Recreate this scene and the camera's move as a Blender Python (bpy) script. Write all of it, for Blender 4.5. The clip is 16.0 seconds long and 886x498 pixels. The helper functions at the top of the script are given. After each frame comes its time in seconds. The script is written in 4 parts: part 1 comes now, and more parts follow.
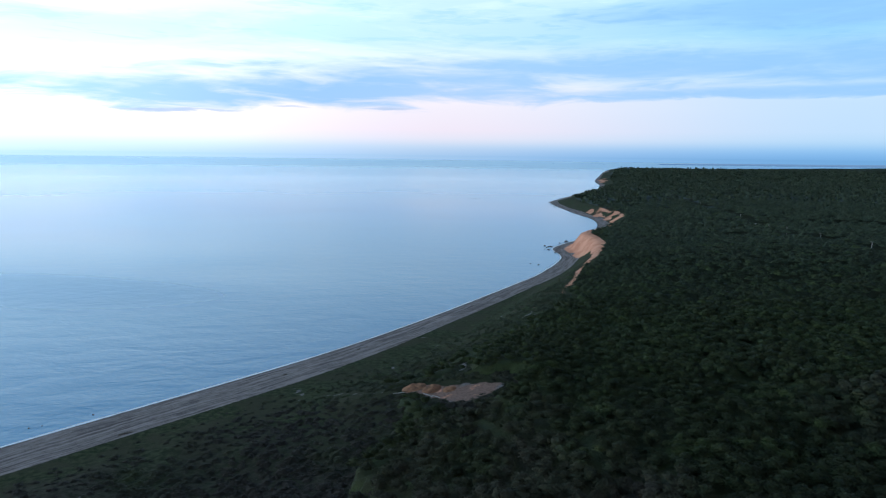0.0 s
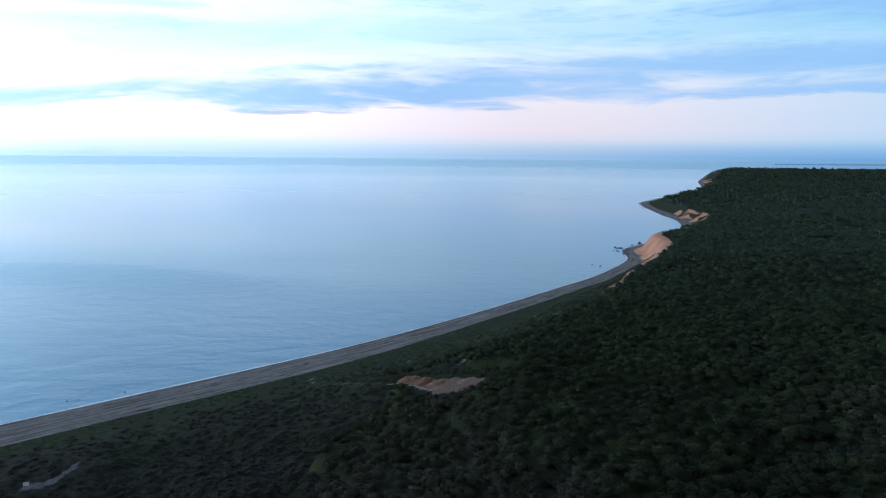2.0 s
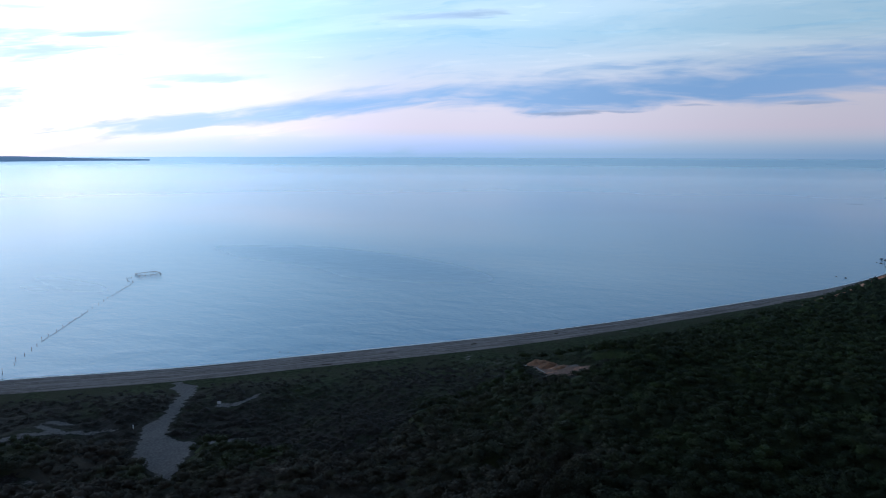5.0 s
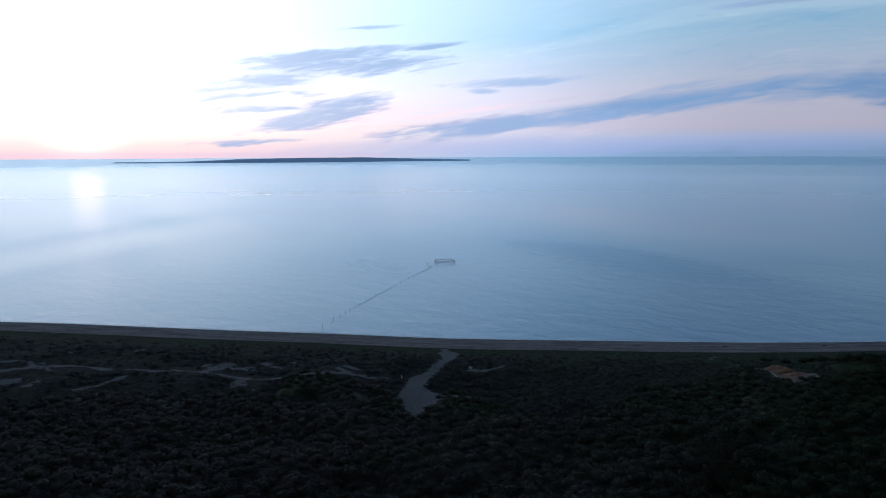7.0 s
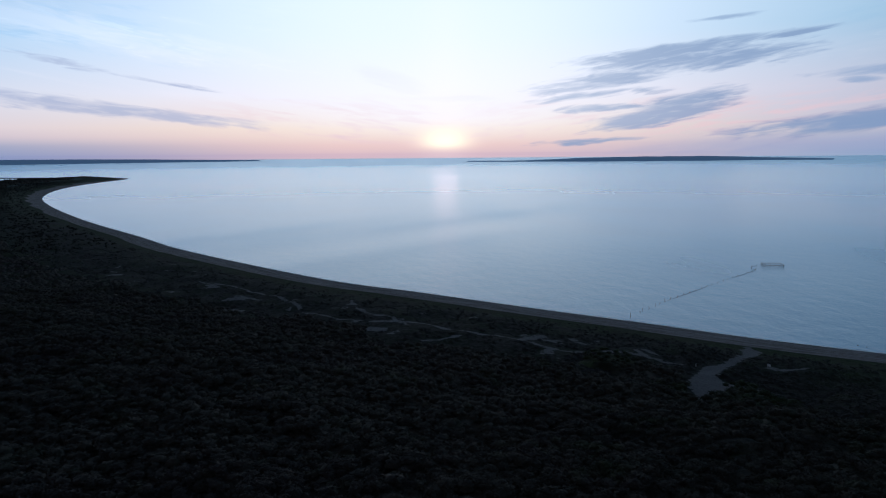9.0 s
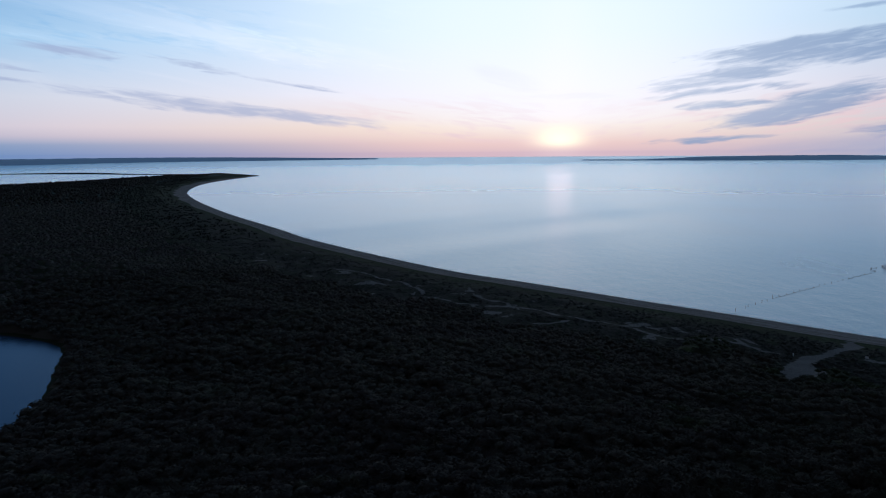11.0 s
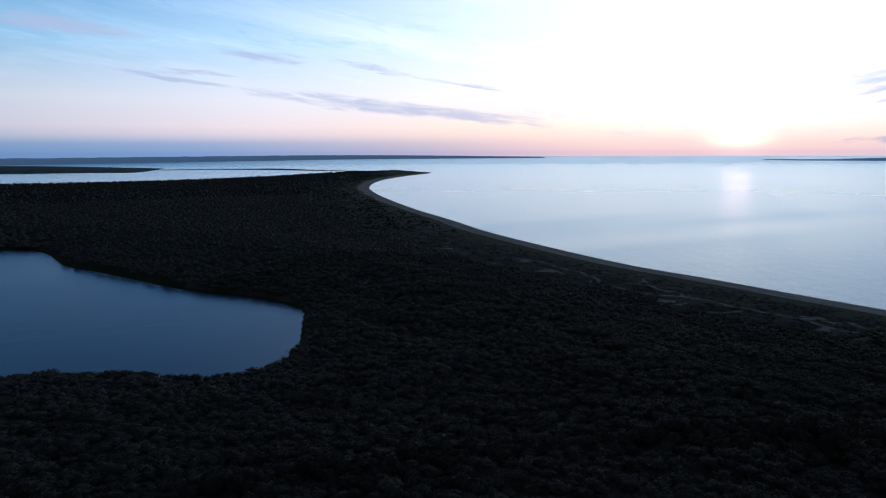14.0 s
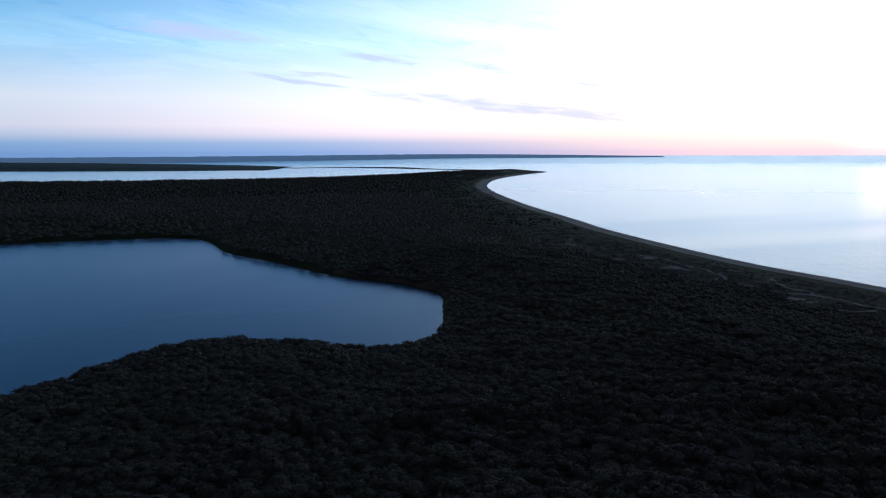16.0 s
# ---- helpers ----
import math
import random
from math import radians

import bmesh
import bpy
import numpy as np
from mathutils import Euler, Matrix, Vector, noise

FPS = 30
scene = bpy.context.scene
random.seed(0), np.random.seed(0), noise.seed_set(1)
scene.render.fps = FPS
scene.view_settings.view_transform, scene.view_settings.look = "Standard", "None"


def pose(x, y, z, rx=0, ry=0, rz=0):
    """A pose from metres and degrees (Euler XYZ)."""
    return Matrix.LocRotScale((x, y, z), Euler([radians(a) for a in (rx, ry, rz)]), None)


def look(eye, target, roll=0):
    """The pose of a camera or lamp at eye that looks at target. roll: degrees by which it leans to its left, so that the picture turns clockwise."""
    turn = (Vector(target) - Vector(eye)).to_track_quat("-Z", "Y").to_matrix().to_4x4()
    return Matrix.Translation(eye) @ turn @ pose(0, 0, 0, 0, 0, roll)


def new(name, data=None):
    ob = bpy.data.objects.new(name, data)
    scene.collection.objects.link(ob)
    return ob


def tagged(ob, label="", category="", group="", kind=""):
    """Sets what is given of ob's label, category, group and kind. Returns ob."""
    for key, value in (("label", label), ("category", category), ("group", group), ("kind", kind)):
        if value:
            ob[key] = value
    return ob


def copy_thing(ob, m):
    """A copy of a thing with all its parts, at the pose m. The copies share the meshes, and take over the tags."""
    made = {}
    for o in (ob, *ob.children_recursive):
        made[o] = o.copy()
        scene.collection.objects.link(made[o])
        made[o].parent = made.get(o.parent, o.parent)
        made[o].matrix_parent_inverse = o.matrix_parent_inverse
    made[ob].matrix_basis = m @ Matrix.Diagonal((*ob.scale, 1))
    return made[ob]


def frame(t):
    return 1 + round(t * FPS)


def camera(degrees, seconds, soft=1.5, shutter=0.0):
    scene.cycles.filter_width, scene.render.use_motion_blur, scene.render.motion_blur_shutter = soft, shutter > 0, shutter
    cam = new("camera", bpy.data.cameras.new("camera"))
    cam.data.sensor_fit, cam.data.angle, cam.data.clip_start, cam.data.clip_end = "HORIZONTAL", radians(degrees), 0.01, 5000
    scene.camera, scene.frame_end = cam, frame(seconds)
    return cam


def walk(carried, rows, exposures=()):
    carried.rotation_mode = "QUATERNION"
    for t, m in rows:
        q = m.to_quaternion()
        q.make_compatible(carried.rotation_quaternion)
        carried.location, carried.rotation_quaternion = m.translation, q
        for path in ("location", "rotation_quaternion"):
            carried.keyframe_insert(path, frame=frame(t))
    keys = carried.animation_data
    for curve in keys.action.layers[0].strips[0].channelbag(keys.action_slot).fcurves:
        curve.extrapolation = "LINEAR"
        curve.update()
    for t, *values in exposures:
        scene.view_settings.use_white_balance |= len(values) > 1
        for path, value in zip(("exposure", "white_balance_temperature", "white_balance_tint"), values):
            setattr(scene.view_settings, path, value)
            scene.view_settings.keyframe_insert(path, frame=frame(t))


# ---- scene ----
from math import cos, pi, sin

# ---------------------------------------------------------------- camera
cam = camera(64.05, 16.0, soft=1.1)
# seconds, eye x y z in metres, yaw to the left, pitch, roll in degrees
ROWS = [
    (0.0, 0.00, 0.00, 85.00, -0.00, -7.51, 0.74),
    (0.5, 8.73, -0.81, 85.14, 2.06, -7.55, 0.71),
    (1.0, 17.53, -1.89, 85.26, 4.18, -7.56, 0.68),
    (1.5, 26.13, -2.74, 85.25, 6.28, -7.59, 0.62),
    (2.0, 34.64, -3.58, 85.22, 8.45, -7.59, 0.57),
    (2.5, 43.37, -4.38, 85.10, 11.06, -7.61, 0.55),
    (3.0, 52.27, -5.46, 85.20, 14.71, -7.66, 0.49),
    (5.5, 97.31, -10.96, 86.14, 36.21, -7.69, 0.13),
    (6.0, 106.08, -12.04, 86.22, 41.98, -7.67, 0.04),
    (6.5, 115.25, -13.04, 86.70, 49.06, -7.71, -0.07),
    (7.0, 124.40, -14.24, 87.37, 56.02, -7.74, -0.20),
    (7.5, 133.48, -14.93, 87.62, 63.32, -7.74, -0.21),
    (8.0, 142.37, -15.48, 87.85, 70.37, -7.73, -0.37),
    (8.5, 151.28, -16.22, 88.03, 77.38, -7.74, -0.41),
    (9.0, 159.94, -16.79, 88.12, 82.83, -7.70, -0.44),
    (11.5, 204.67, -22.12, 89.46, 93.63, -7.79, -0.37),
    (12.0, 213.04, -23.25, 89.56, 95.91, -7.80, -0.34),
    (12.5, 221.03, -24.20, 90.02, 98.16, -7.82, -0.28),
    (13.0, 228.53, -25.30, 90.10, 100.40, -7.81, -0.22),
    (13.5, 236.10, -26.49, 90.03, 102.71, -7.83, -0.21),
    (14.0, 243.94, -27.46, 89.81, 105.04, -7.82, -0.22),
    (14.5, 252.22, -28.24, 89.90, 107.26, -7.82, -0.20),
    (15.0, 260.18, -28.81, 89.78, 109.53, -7.82, -0.22),
    (15.5, 268.52, -29.28, 89.88, 111.79, -7.82, -0.18),
    (16.0, 276.66, -29.73, 89.89, 114.07, -7.86, -0.20),
]


def stand(x, y, z, yaw, pitch, roll):
    return pose(x, y, z, 0, 0, yaw) @ pose(0, 0, 0, 90 + pitch, 0, 0) @ pose(0, 0, 0, 0, 0, roll)


# seconds, stops, kelvin, tint
EXPOSURES = [(0.0, 0.1, 6600, 11), (3.0, -0.17, 6500, 12), (5.5, -0.85, 6050, 13), (7.0, -1.38, 5950, 13), (9.0, -1.9, 5850, 12), (11.5, -1.9, 5950, 12),
             (12.5, -1.8, 6000, 12), (14.5, -1.5, 6100, 13), (16.0, -1.25, 6150, 13)]
walk(cam, [(t, stand(*r)) for t, *r in ROWS], EXPOSURES)

# ---------------------------------------------------------------- sky, sun
SUN_AZ, SUN_EL = 82.6, 1.0  # degrees to the left of +y, above the horizon


class Nodes:
    """Short hand for building a node tree."""

    def __init__(self, tree):
        self.tree = tree

    def add(self, kind, **sets):
        n = self.tree.nodes.new(kind)
        for k, v in sets.items():
            setattr(n, k, v)
        return n

    def link(self, a, b):
        self.tree.links.new(a, b)

    def put(self, socket, v):
        if hasattr(v, "is_output"):
            self.link(v, socket)
        elif v is not None:
            socket.default_value = v

    def math(self, op, a, b=None, c=None, clamp=False):
        n = self.add("ShaderNodeMath", operation=op, use_clamp=clamp)
        for s, v in zip(n.inputs, (a, b, c)):
            self.put(s, v)
        return n.outputs[0]

    def span(self, v, lo, hi, a=0.0, b=1.0, smooth=True):
        n = self.add("ShaderNodeMapRange", interpolation_type="SMOOTHSTEP" if smooth else "LINEAR")
        for s, x in zip(n.inputs, (v, lo, hi, a, b)):
            self.put(s, x)
        return n.outputs[0]

    def mix(self, f, a, b, mode="MIX"):
        n = self.add("ShaderNodeMix", data_type="RGBA", blend_type=mode)
        self.put(n.inputs[0], f)
        for s, v in ((n.inputs[6], a), (n.inputs[7], b)):
            self.put(s, (*v, 1.0) if isinstance(v, tuple) and len(v) == 3 else v)
        return n.outputs[2]

    def ramp(self, v, stops):
        n = self.add("ShaderNodeValToRGB")
        els = n.color_ramp.elements
        while len(els) < len(stops):
            els.new(0.5)
        for e, (p, c) in zip(els, stops):
            e.position, e.color = p, (*c, 1.0)
        self.put(n.inputs[0], v)
        return n.outputs[0]

    def noise(self, vec, scale, detail=4.0, rough=0.55, dim="3D", distortion=0.0):
        n = self.add("ShaderNodeTexNoise", noise_dimensions=dim)
        self.put(n.inputs["Vector"], vec)
        n.inputs["Scale"].default_value, n.inputs["Detail"].default_value = scale, detail
        n.inputs["Roughness"].default_value, n.inputs["Distortion"].default_value = rough, distortion
        return n.outputs[0]

    def vec(self, x, y, z=0.0):
        n = self.add("ShaderNodeCombineXYZ")
        for s, v in zip(n.inputs, (x, y, z)):
            self.put(s, v)
        return n.outputs[0]


def build_sky():
    world = bpy.data.worlds.new("evening_sky")
    world.use_nodes = True
    scene.world = world
    world.node_tree.nodes.clear()
    g = Nodes(world.node_tree)
    way = g.add("ShaderNodeTexCoord").outputs["Generated"]
    sep = g.add("ShaderNodeSeparateXYZ")
    g.link(way, sep.inputs[0])
    x, y, z = sep.outputs
    az = g.math("MULTIPLY", g.math("ARCTAN2", g.math("MULTIPLY", x, -1.0), y), 180 / pi)
    off = g.math("SUBTRACT", az, SUN_AZ)  # degrees from the sun, positive to the left
    el = g.math("MULTIPLY", g.math("ARCSINE", z), 180 / pi)
    left = g.math("MULTIPLY", g.math("MAXIMUM", off, 0.0), 1.75)
    right = g.math("MAXIMUM", g.math("MULTIPLY", off, -1.0), 0.0)
    far = g.math("ADD", left, right)
    h = g.math("POWER", g.math("DIVIDE", g.math("MAXIMUM", el, 0.0), 90.0), 0.5)  # 0 horizon, 1 zenith

    def stops(*rows):
        return [((max(e, 0.0) / 90.0) ** 0.5, c) for e, c in rows]

    near_c = g.ramp(h, stops((0, (0.70, 0.48, 0.50)), (0.7, (0.88, 0.60, 0.52)), (2.0, (0.98, 0.76, 0.58)), (4.5, (0.96, 0.90, 0.90)),
                             (9, (0.86, 0.95, 1.0)), (14, (0.84, 0.96, 1.03)), (22, (0.66, 0.88, 1.06)), (32, (0.36, 0.60, 0.84)), (50, (0.035, 0.08, 0.16)), (90, (0.09, 0.13, 0.19))))
    near_c = g.mix(1.0, near_c, (3.7, 3.7, 3.7), "MULTIPLY")
    # towards the right of the sun
    mid_c = g.ramp(h, stops((0, (0.49, 0.68, 0.88)), (0.7, (0.63, 0.76, 0.92)), (2.0, (0.85, 0.80, 0.93)), (4.5, (0.88, 0.87, 0.98)),
                            (9, (0.55, 0.85, 1.06)), (14, (0.66, 0.94, 1.16)), (22, (0.42, 0.80, 1.16)), (32, (0.18, 0.48, 0.84)), (50, (0.035, 0.10, 0.20)), (90, (0.11, 0.17, 0.26))))
    gain = g.math("MULTIPLY", g.span(off, -84.0, -50.0, 0.97, 1.44), g.span(off, -52.0, -26.0, 1.0, 1.6))
    mid_c = g.mix(1.0, mid_c, g.vec(gain, gain, gain), "MULTIPLY")
    away_c = g.ramp(h, stops((0, (0.26, 0.50, 0.74)), (0.7, (0.36, 0.62, 0.88)), (2.0, (0.50, 0.71, 0.94)), (4.5, (0.52, 0.73, 0.96)),
                             (9, (0.30, 0.64, 0.96)), (16, (0.17, 0.52, 0.92)), (30, (0.09, 0.30, 0.60)), (45, (0.03, 0.08, 0.17)), (90, (0.12, 0.17, 0.25))))
    # towards the left of the sun
    left_c = g.ramp(h, stops((0, (0.30, 0.42, 0.64)), (0.7, (0.42, 0.50, 0.66)), (1.3, (0.76, 0.67, 0.74)), (2.0, (0.92, 0.80, 0.83)), (4.0, (0.87, 0.88, 0.93)),
                             (8, (0.52, 0.78, 1.0)), (13, (0.24, 0.50, 0.82)), (26, (0.09, 0.24, 0.48)), (45, (0.03, 0.08, 0.17)), (90, (0.12, 0.17, 0.25))))
    left_c = g.mix(1.0, left_c, (2.9, 2.9, 2.9), "MULTIPLY")
    edge_c = g.ramp(h, stops((0, (0.26, 0.42, 0.68)), (0.7, (0.33, 0.50, 0.72)), (2.0, (0.72, 0.75, 0.86)), (4.0, (0.75, 0.84, 0.93)),
                             (8, (0.32, 0.66, 0.95)), (13, (0.15, 0.44, 0.78)), (26, (0.07, 0.22, 0.46)), (45, (0.03, 0.07, 0.15)), (90, (0.12, 0.17, 0.25))))
    edge_c = g.mix(1.0, edge_c, (2.15, 2.15, 2.15), "MULTIPLY")
    sky_r = g.mix(g.span(off, -114.0, -80.0), away_c, g.mix(g.span(off, -40.0, -1.0), mid_c, near_c))
    sky_l = g.mix(g.span(off, 34.0, 66.0), g.mix(g.span(off, 6.0, 46.0), near_c, left_c), edge_c)
    sky = g.mix(g.math("GREATER_THAN", off, 0.0), sky_r, sky_l)
    # the eastern sky is already dusky
    sky = g.mix(g.span(far, 124.0, 175.0), sky, (0.25, 0.28, 0.35))

    # fibres of cloud drawn out sideways, leaning up and away from the sun
    aside = g.math("MINIMUM", g.math("ABSOLUTE", off), 52.0)
    lean = g.math("SUBTRACT", el, g.math("MULTIPLY", aside, 0.13))
    c1 = g.noise(g.vec(g.math("MULTIPLY", off, 0.05), g.math("MULTIPLY", lean, 0.45), 3.1), 1.0, 7.0, 0.60, distortion=0.6)
    c2 = g.noise(g.vec(g.math("MULTIPLY", off, 0.13), g.math("MULTIPLY", lean, 0.80), 8.7), 1.0, 5.0, 0.50, distortion=0.8)
    c4 = g.noise(g.vec(g.math("MULTIPLY", off, 0.40), g.math("MULTIPLY", lean, 3.0), 5.2), 1.0, 4.0, 0.50, distortion=0.8)
    fibre = g.math("ADD", g.math("MULTIPLY", c2, 0.55), g.math("MULTIPLY", c4, 0.45))
    wavy = g.math("ADD", el, g.math("MULTIPLY", g.math("SUBTRACT", c2, 0.5), 1.1))

    def streaks(rows, soft, ragged, start=-0.1, tex=fibre):
        """Lens-shaped streaks of cloud (from, height, to, height, half thickness), frayed by the fibres: 0 to 1."""
        best = None
        for o0, e0, o1, e1, thick in rows:
            k = 1.0 / (o1 - o0)
            u = g.math("MULTIPLY_ADD", off, k, -o0 * k)
            q = g.math("MULTIPLY", u, g.math("SUBTRACT", 1.0, u))
            line = g.math("MULTIPLY_ADD", u, (e1 - e0) / thick, e0 / thick)
            v = g.math("SUBTRACT", g.math("MULTIPLY", wavy, 1.0 / thick), line)
            m = g.math("MULTIPLY_ADD", q, 4.0, g.math("MULTIPLY", g.math("MULTIPLY", v, v), -1.0))
            best = m if best is None else g.math("MAXIMUM", best, m)
        best = g.math("MAXIMUM", best, -1.5)
        return g.span(g.math("ADD", best, g.math("MULTIPLY", g.math("SUBTRACT", tex, 0.5), ragged)), start, start + soft)

    # bright veils with rose undersides, and bluer gaps between them
    veil = g.math("MULTIPLY", g.span(c1, 0.44, 0.66), g.span(el, 3.0, 8.0))
    sky = g.mix(g.math("MULTIPLY", g.math("MULTIPLY", veil, 0.58), g.span(far, 16.0, 50.0)), sky, g.mix(1.0, sky, (1.36, 1.19, 1.10), "MULTIPLY"))
    gaps = g.math("MULTIPLY", g.span(fibre, 0.50, 0.66), g.math("MULTIPLY", g.span(far, 15.0, 60.0), g.span(el, 4.0, 9.0)))
    sky = g.mix(g.math("MULTIPLY", gaps, 0.44), sky, g.mix(1.0, sky, (0.58, 0.80, 0.95), "MULTIPLY"))
    wisps = g.math("MULTIPLY", g.span(c4, 0.56, 0.70), g.math("MULTIPLY", g.span(c1, 0.40, 0.56), g.span(far, 10.0, 40.0)))
    sky = g.mix(g.math("MULTIPLY", g.math("MULTIPLY", wisps, g.span(el, 4.5, 7.5)), 0.35), sky, g.mix(1.0, sky, (1.34, 1.22, 1.14), "MULTIPLY"))
    # rose light on the low fibres beside the sun
    low = g.math("MULTIPLY", g.span(el, 0.2, 1.4), g.span(el, 5.2, 2.4))
    rose = g.math("MULTIPLY", g.math("MULTIPLY", g.span(fibre, 0.47, 0.62), low), g.math("MULTIPLY", g.span(off, -44.0, -26.0), g.span(off, 26.0, 8.0)))
    sky = g.mix(g.math("MULTIPLY", rose, 0.60), sky, (3.2, 2.15, 2.1))
    # long blue bank to the right of the sun, rising away from it
    bank = streaks(((-22.0, 1.0, -60.0, 5.6, 0.95), (-40.0, 4.1, -98.0, 5.6, 1.35), (-56.0, 5.6, -138.0, 7.6, 1.6), (-84.0, 4.8, -142.0, 5.0, 0.5),
                    (-92.0, 10.6, -138.0, 9.8, 1.3)), 1.5, 3.4, -0.35, g.math("ADD", g.math("MULTIPLY", c2, 0.8), g.math("MULTIPLY", c4, 0.2)))
    bank = g.math("MULTIPLY", bank, g.math("MULTIPLY", g.span(off, -70.0, -88.0, 0.9, 0.78), g.span(off, -24.0, -44.0, 0.55, 1.0)))
    sky = g.mix(bank, sky, g.mix(g.span(off, -74.0, -40.0), (0.27, 0.56, 0.98), (0.50, 0.92, 1.50)))
    # dark streaks right of the sun
    dark = streaks(((-7.5, 5.0, -19.0, 6.2, 0.78), (-10.0, 6.9, -26.0, 8.3, 0.5), (-11.0, 6.1, -27.0, 7.3, 1.0), (-22.8, 7.8, -28.2, 8.6, 0.32), (-7.0, 4.1, -17.0, 4.7, 0.34),
                    (-8.0, 3.3, -17.0, 3.5, 0.32), (-10.5, 1.7, -21.5, 3.8, 0.8), (-14.0, 2.9, -23.0, 4.6, 0.75), (-20.0, 1.2, -42.0, 3.2, 0.8), (-6.5, 0.7, -16.0, 1.0, 0.28)), 1.5, 5.2, -0.3)
    sky = g.mix(g.math("MULTIPLY", dark, 0.84), sky, (0.88, 1.24, 1.82))
    thin = streaks(((-25.0, 5.1, -39.5, 5.9, 0.34), (-28.4, 4.8, -31.6, 4.8, 0.30), (-18.0, 9.4, -24.0, 9.7, 0.26), (-45.0, 10.2, -58.0, 10.9, 0.4),
                    (-57.0, 3.3, -67.0, 3.3, 0.16), (-68.5, 3.55, -72.6, 3.5, 0.14), (-76.0, 3.7, -80.5, 3.75, 0.14)), 1.3, 3.0)
    sky = g.mix(g.math("MULTIPLY", thin, 0.72), sky, g.mix(g.span(off, -62.0, -40.0), (0.42, 0.58, 0.84), (0.95, 1.35, 1.95)))
    # lavender layer resting on the horizon
    layer = streaks(((-9.0, 0.2, -70.0, 1.0, 0.95),), 1.2, 1.2)
    sky = g.mix(g.math("MULTIPLY", layer, 0.62), sky, g.mix(g.span(off, -60.0, -30.0), (0.85, 1.05, 1.62), (1.35, 1.42, 1.95)))
    # streaks left of the sun
    grey = streaks(((40.0, 5.0, 10.5, 1.8, 0.62), (36.0, 4.4, 19.0, 2.6, 0.70), (47.5, 6.2, 38.0, 4.8, 0.22), (43.5, 6.2, 38.0, 5.6, 0.22), (40.0, 7.6, 32.5, 6.9, 0.40),
                    (32.0, 7.1, 24.5, 5.9, 0.34), (25.5, 5.9, 17.0, 4.7, 0.2), (56.0, 9.5, 43.0, 8.2, 0.6)), 1.5, 4.6)
    sky = g.mix(g.math("MULTIPLY", grey, 0.72), sky, (1.42, 1.60, 2.15))
    mauve = streaks(((8.0, 6.8, 1.0, 5.0, 0.8), (3.0, 4.4, -5.0, 4.2, 0.3)), 1.2, 2.0)
    sky = g.mix(g.math("MULTIPLY", mauve, 0.22), sky, (2.3, 2.1, 2.5))
    # haze bank lying on the horizon, thickest away from the sun
    haze = g.math("MULTIPLY", g.span(el, 1.5, 0.1), g.span(far, 12.0, 50.0))
    haze = g.math("MULTIPLY", haze, g.span(off, -70.0, -100.0, 0.42, 0.75))
    sky = g.mix(haze, sky, g.mix(1.0, sky, (0.46, 0.68, 0.92), "MULTIPLY"))
    # glow about the sun
    ax = g.math("MULTIPLY", off, 0.5)
    ey = g.math("SUBTRACT", el, SUN_EL)
    r2 = g.math("ADD", g.math("MULTIPLY", ax, ax), g.math("MULTIPLY", ey, ey))
    ew = g.math("MULTIPLY", ey, 0.6)
    wide_glow = g.math("POWER", 2.718, g.math("DIVIDE", g.math("ADD", g.math("MULTIPLY", ax, ax), g.math("MULTIPLY", ew, ew)), -40.0))
    core = g.math("POWER", 2.718, g.math("DIVIDE", r2, -0.8))
    lift = g.span(el, 0.3, 3.0, 0.05, 1.0)
    sky = g.mix(g.math("MULTIPLY", g.math("MULTIPLY", wide_glow, lift), 0.55), sky, (4.0, 3.95, 3.9))
    sky = g.mix(g.math("MULTIPLY", core, g.span(el, 0.0, 0.8, 0.25, 1.0)), sky, (5.2, 4.5, 3.1))
    # pillar of light standing over the sun
    ap = g.math("DIVIDE", off, 2.1)
    pillar = g.math("MULTIPLY", g.math("POWER", 2.718, g.math("MULTIPLY", g.math("MULTIPLY", ap, ap), -1.0)), g.span(el, 26.0, 5.0))
    sky = g.mix(g.math("MULTIPLY", pillar, 0.05), sky, (5.6, 4.2, 4.2))
    back = g.add("ShaderNodeBackground")
    g.link(sky, back.inputs[0])
    back.inputs[1].default_value = 1.0
    g.link(back.outputs[0], g.add("ShaderNodeOutputWorld").inputs[0])


build_sky()
sun = new("sun", bpy.data.lights.new("sun", "SUN"))
sun.data.energy, sun.data.angle, sun.data.color = 0.007, radians(2.2), (1.0, 0.52, 0.46)
a, e = radians(SUN_AZ), radians(SUN_EL + 1.2)
sun.matrix_world = look((-sin(a) * cos(e) * 900, cos(a) * cos(e) * 900, 85 + sin(e) * 900), (0, 0, 85))


# ---------------------------------------------------------------- materials
def material(name):
    m = bpy.data.materials.new(name)
    m.use_nodes = True
    g = Nodes(m.node_tree)
    return m, g, m.node_tree.nodes["Principled BSDF"]


def bump(g, height, strength, distance):
    n = g.add("ShaderNodeBump")
    n.inputs["Strength"].default_value, n.inputs["Distance"].default_value = strength, distance
    g.link(height, n.inputs["Height"])
    return n.outputs[0]


def attribute(g, name):
    return g.add("ShaderNodeAttribute", attribute_name=name).outputs["Fac"]


def place(g):
    return g.add("ShaderNodeNewGeometry").outputs["Position"]


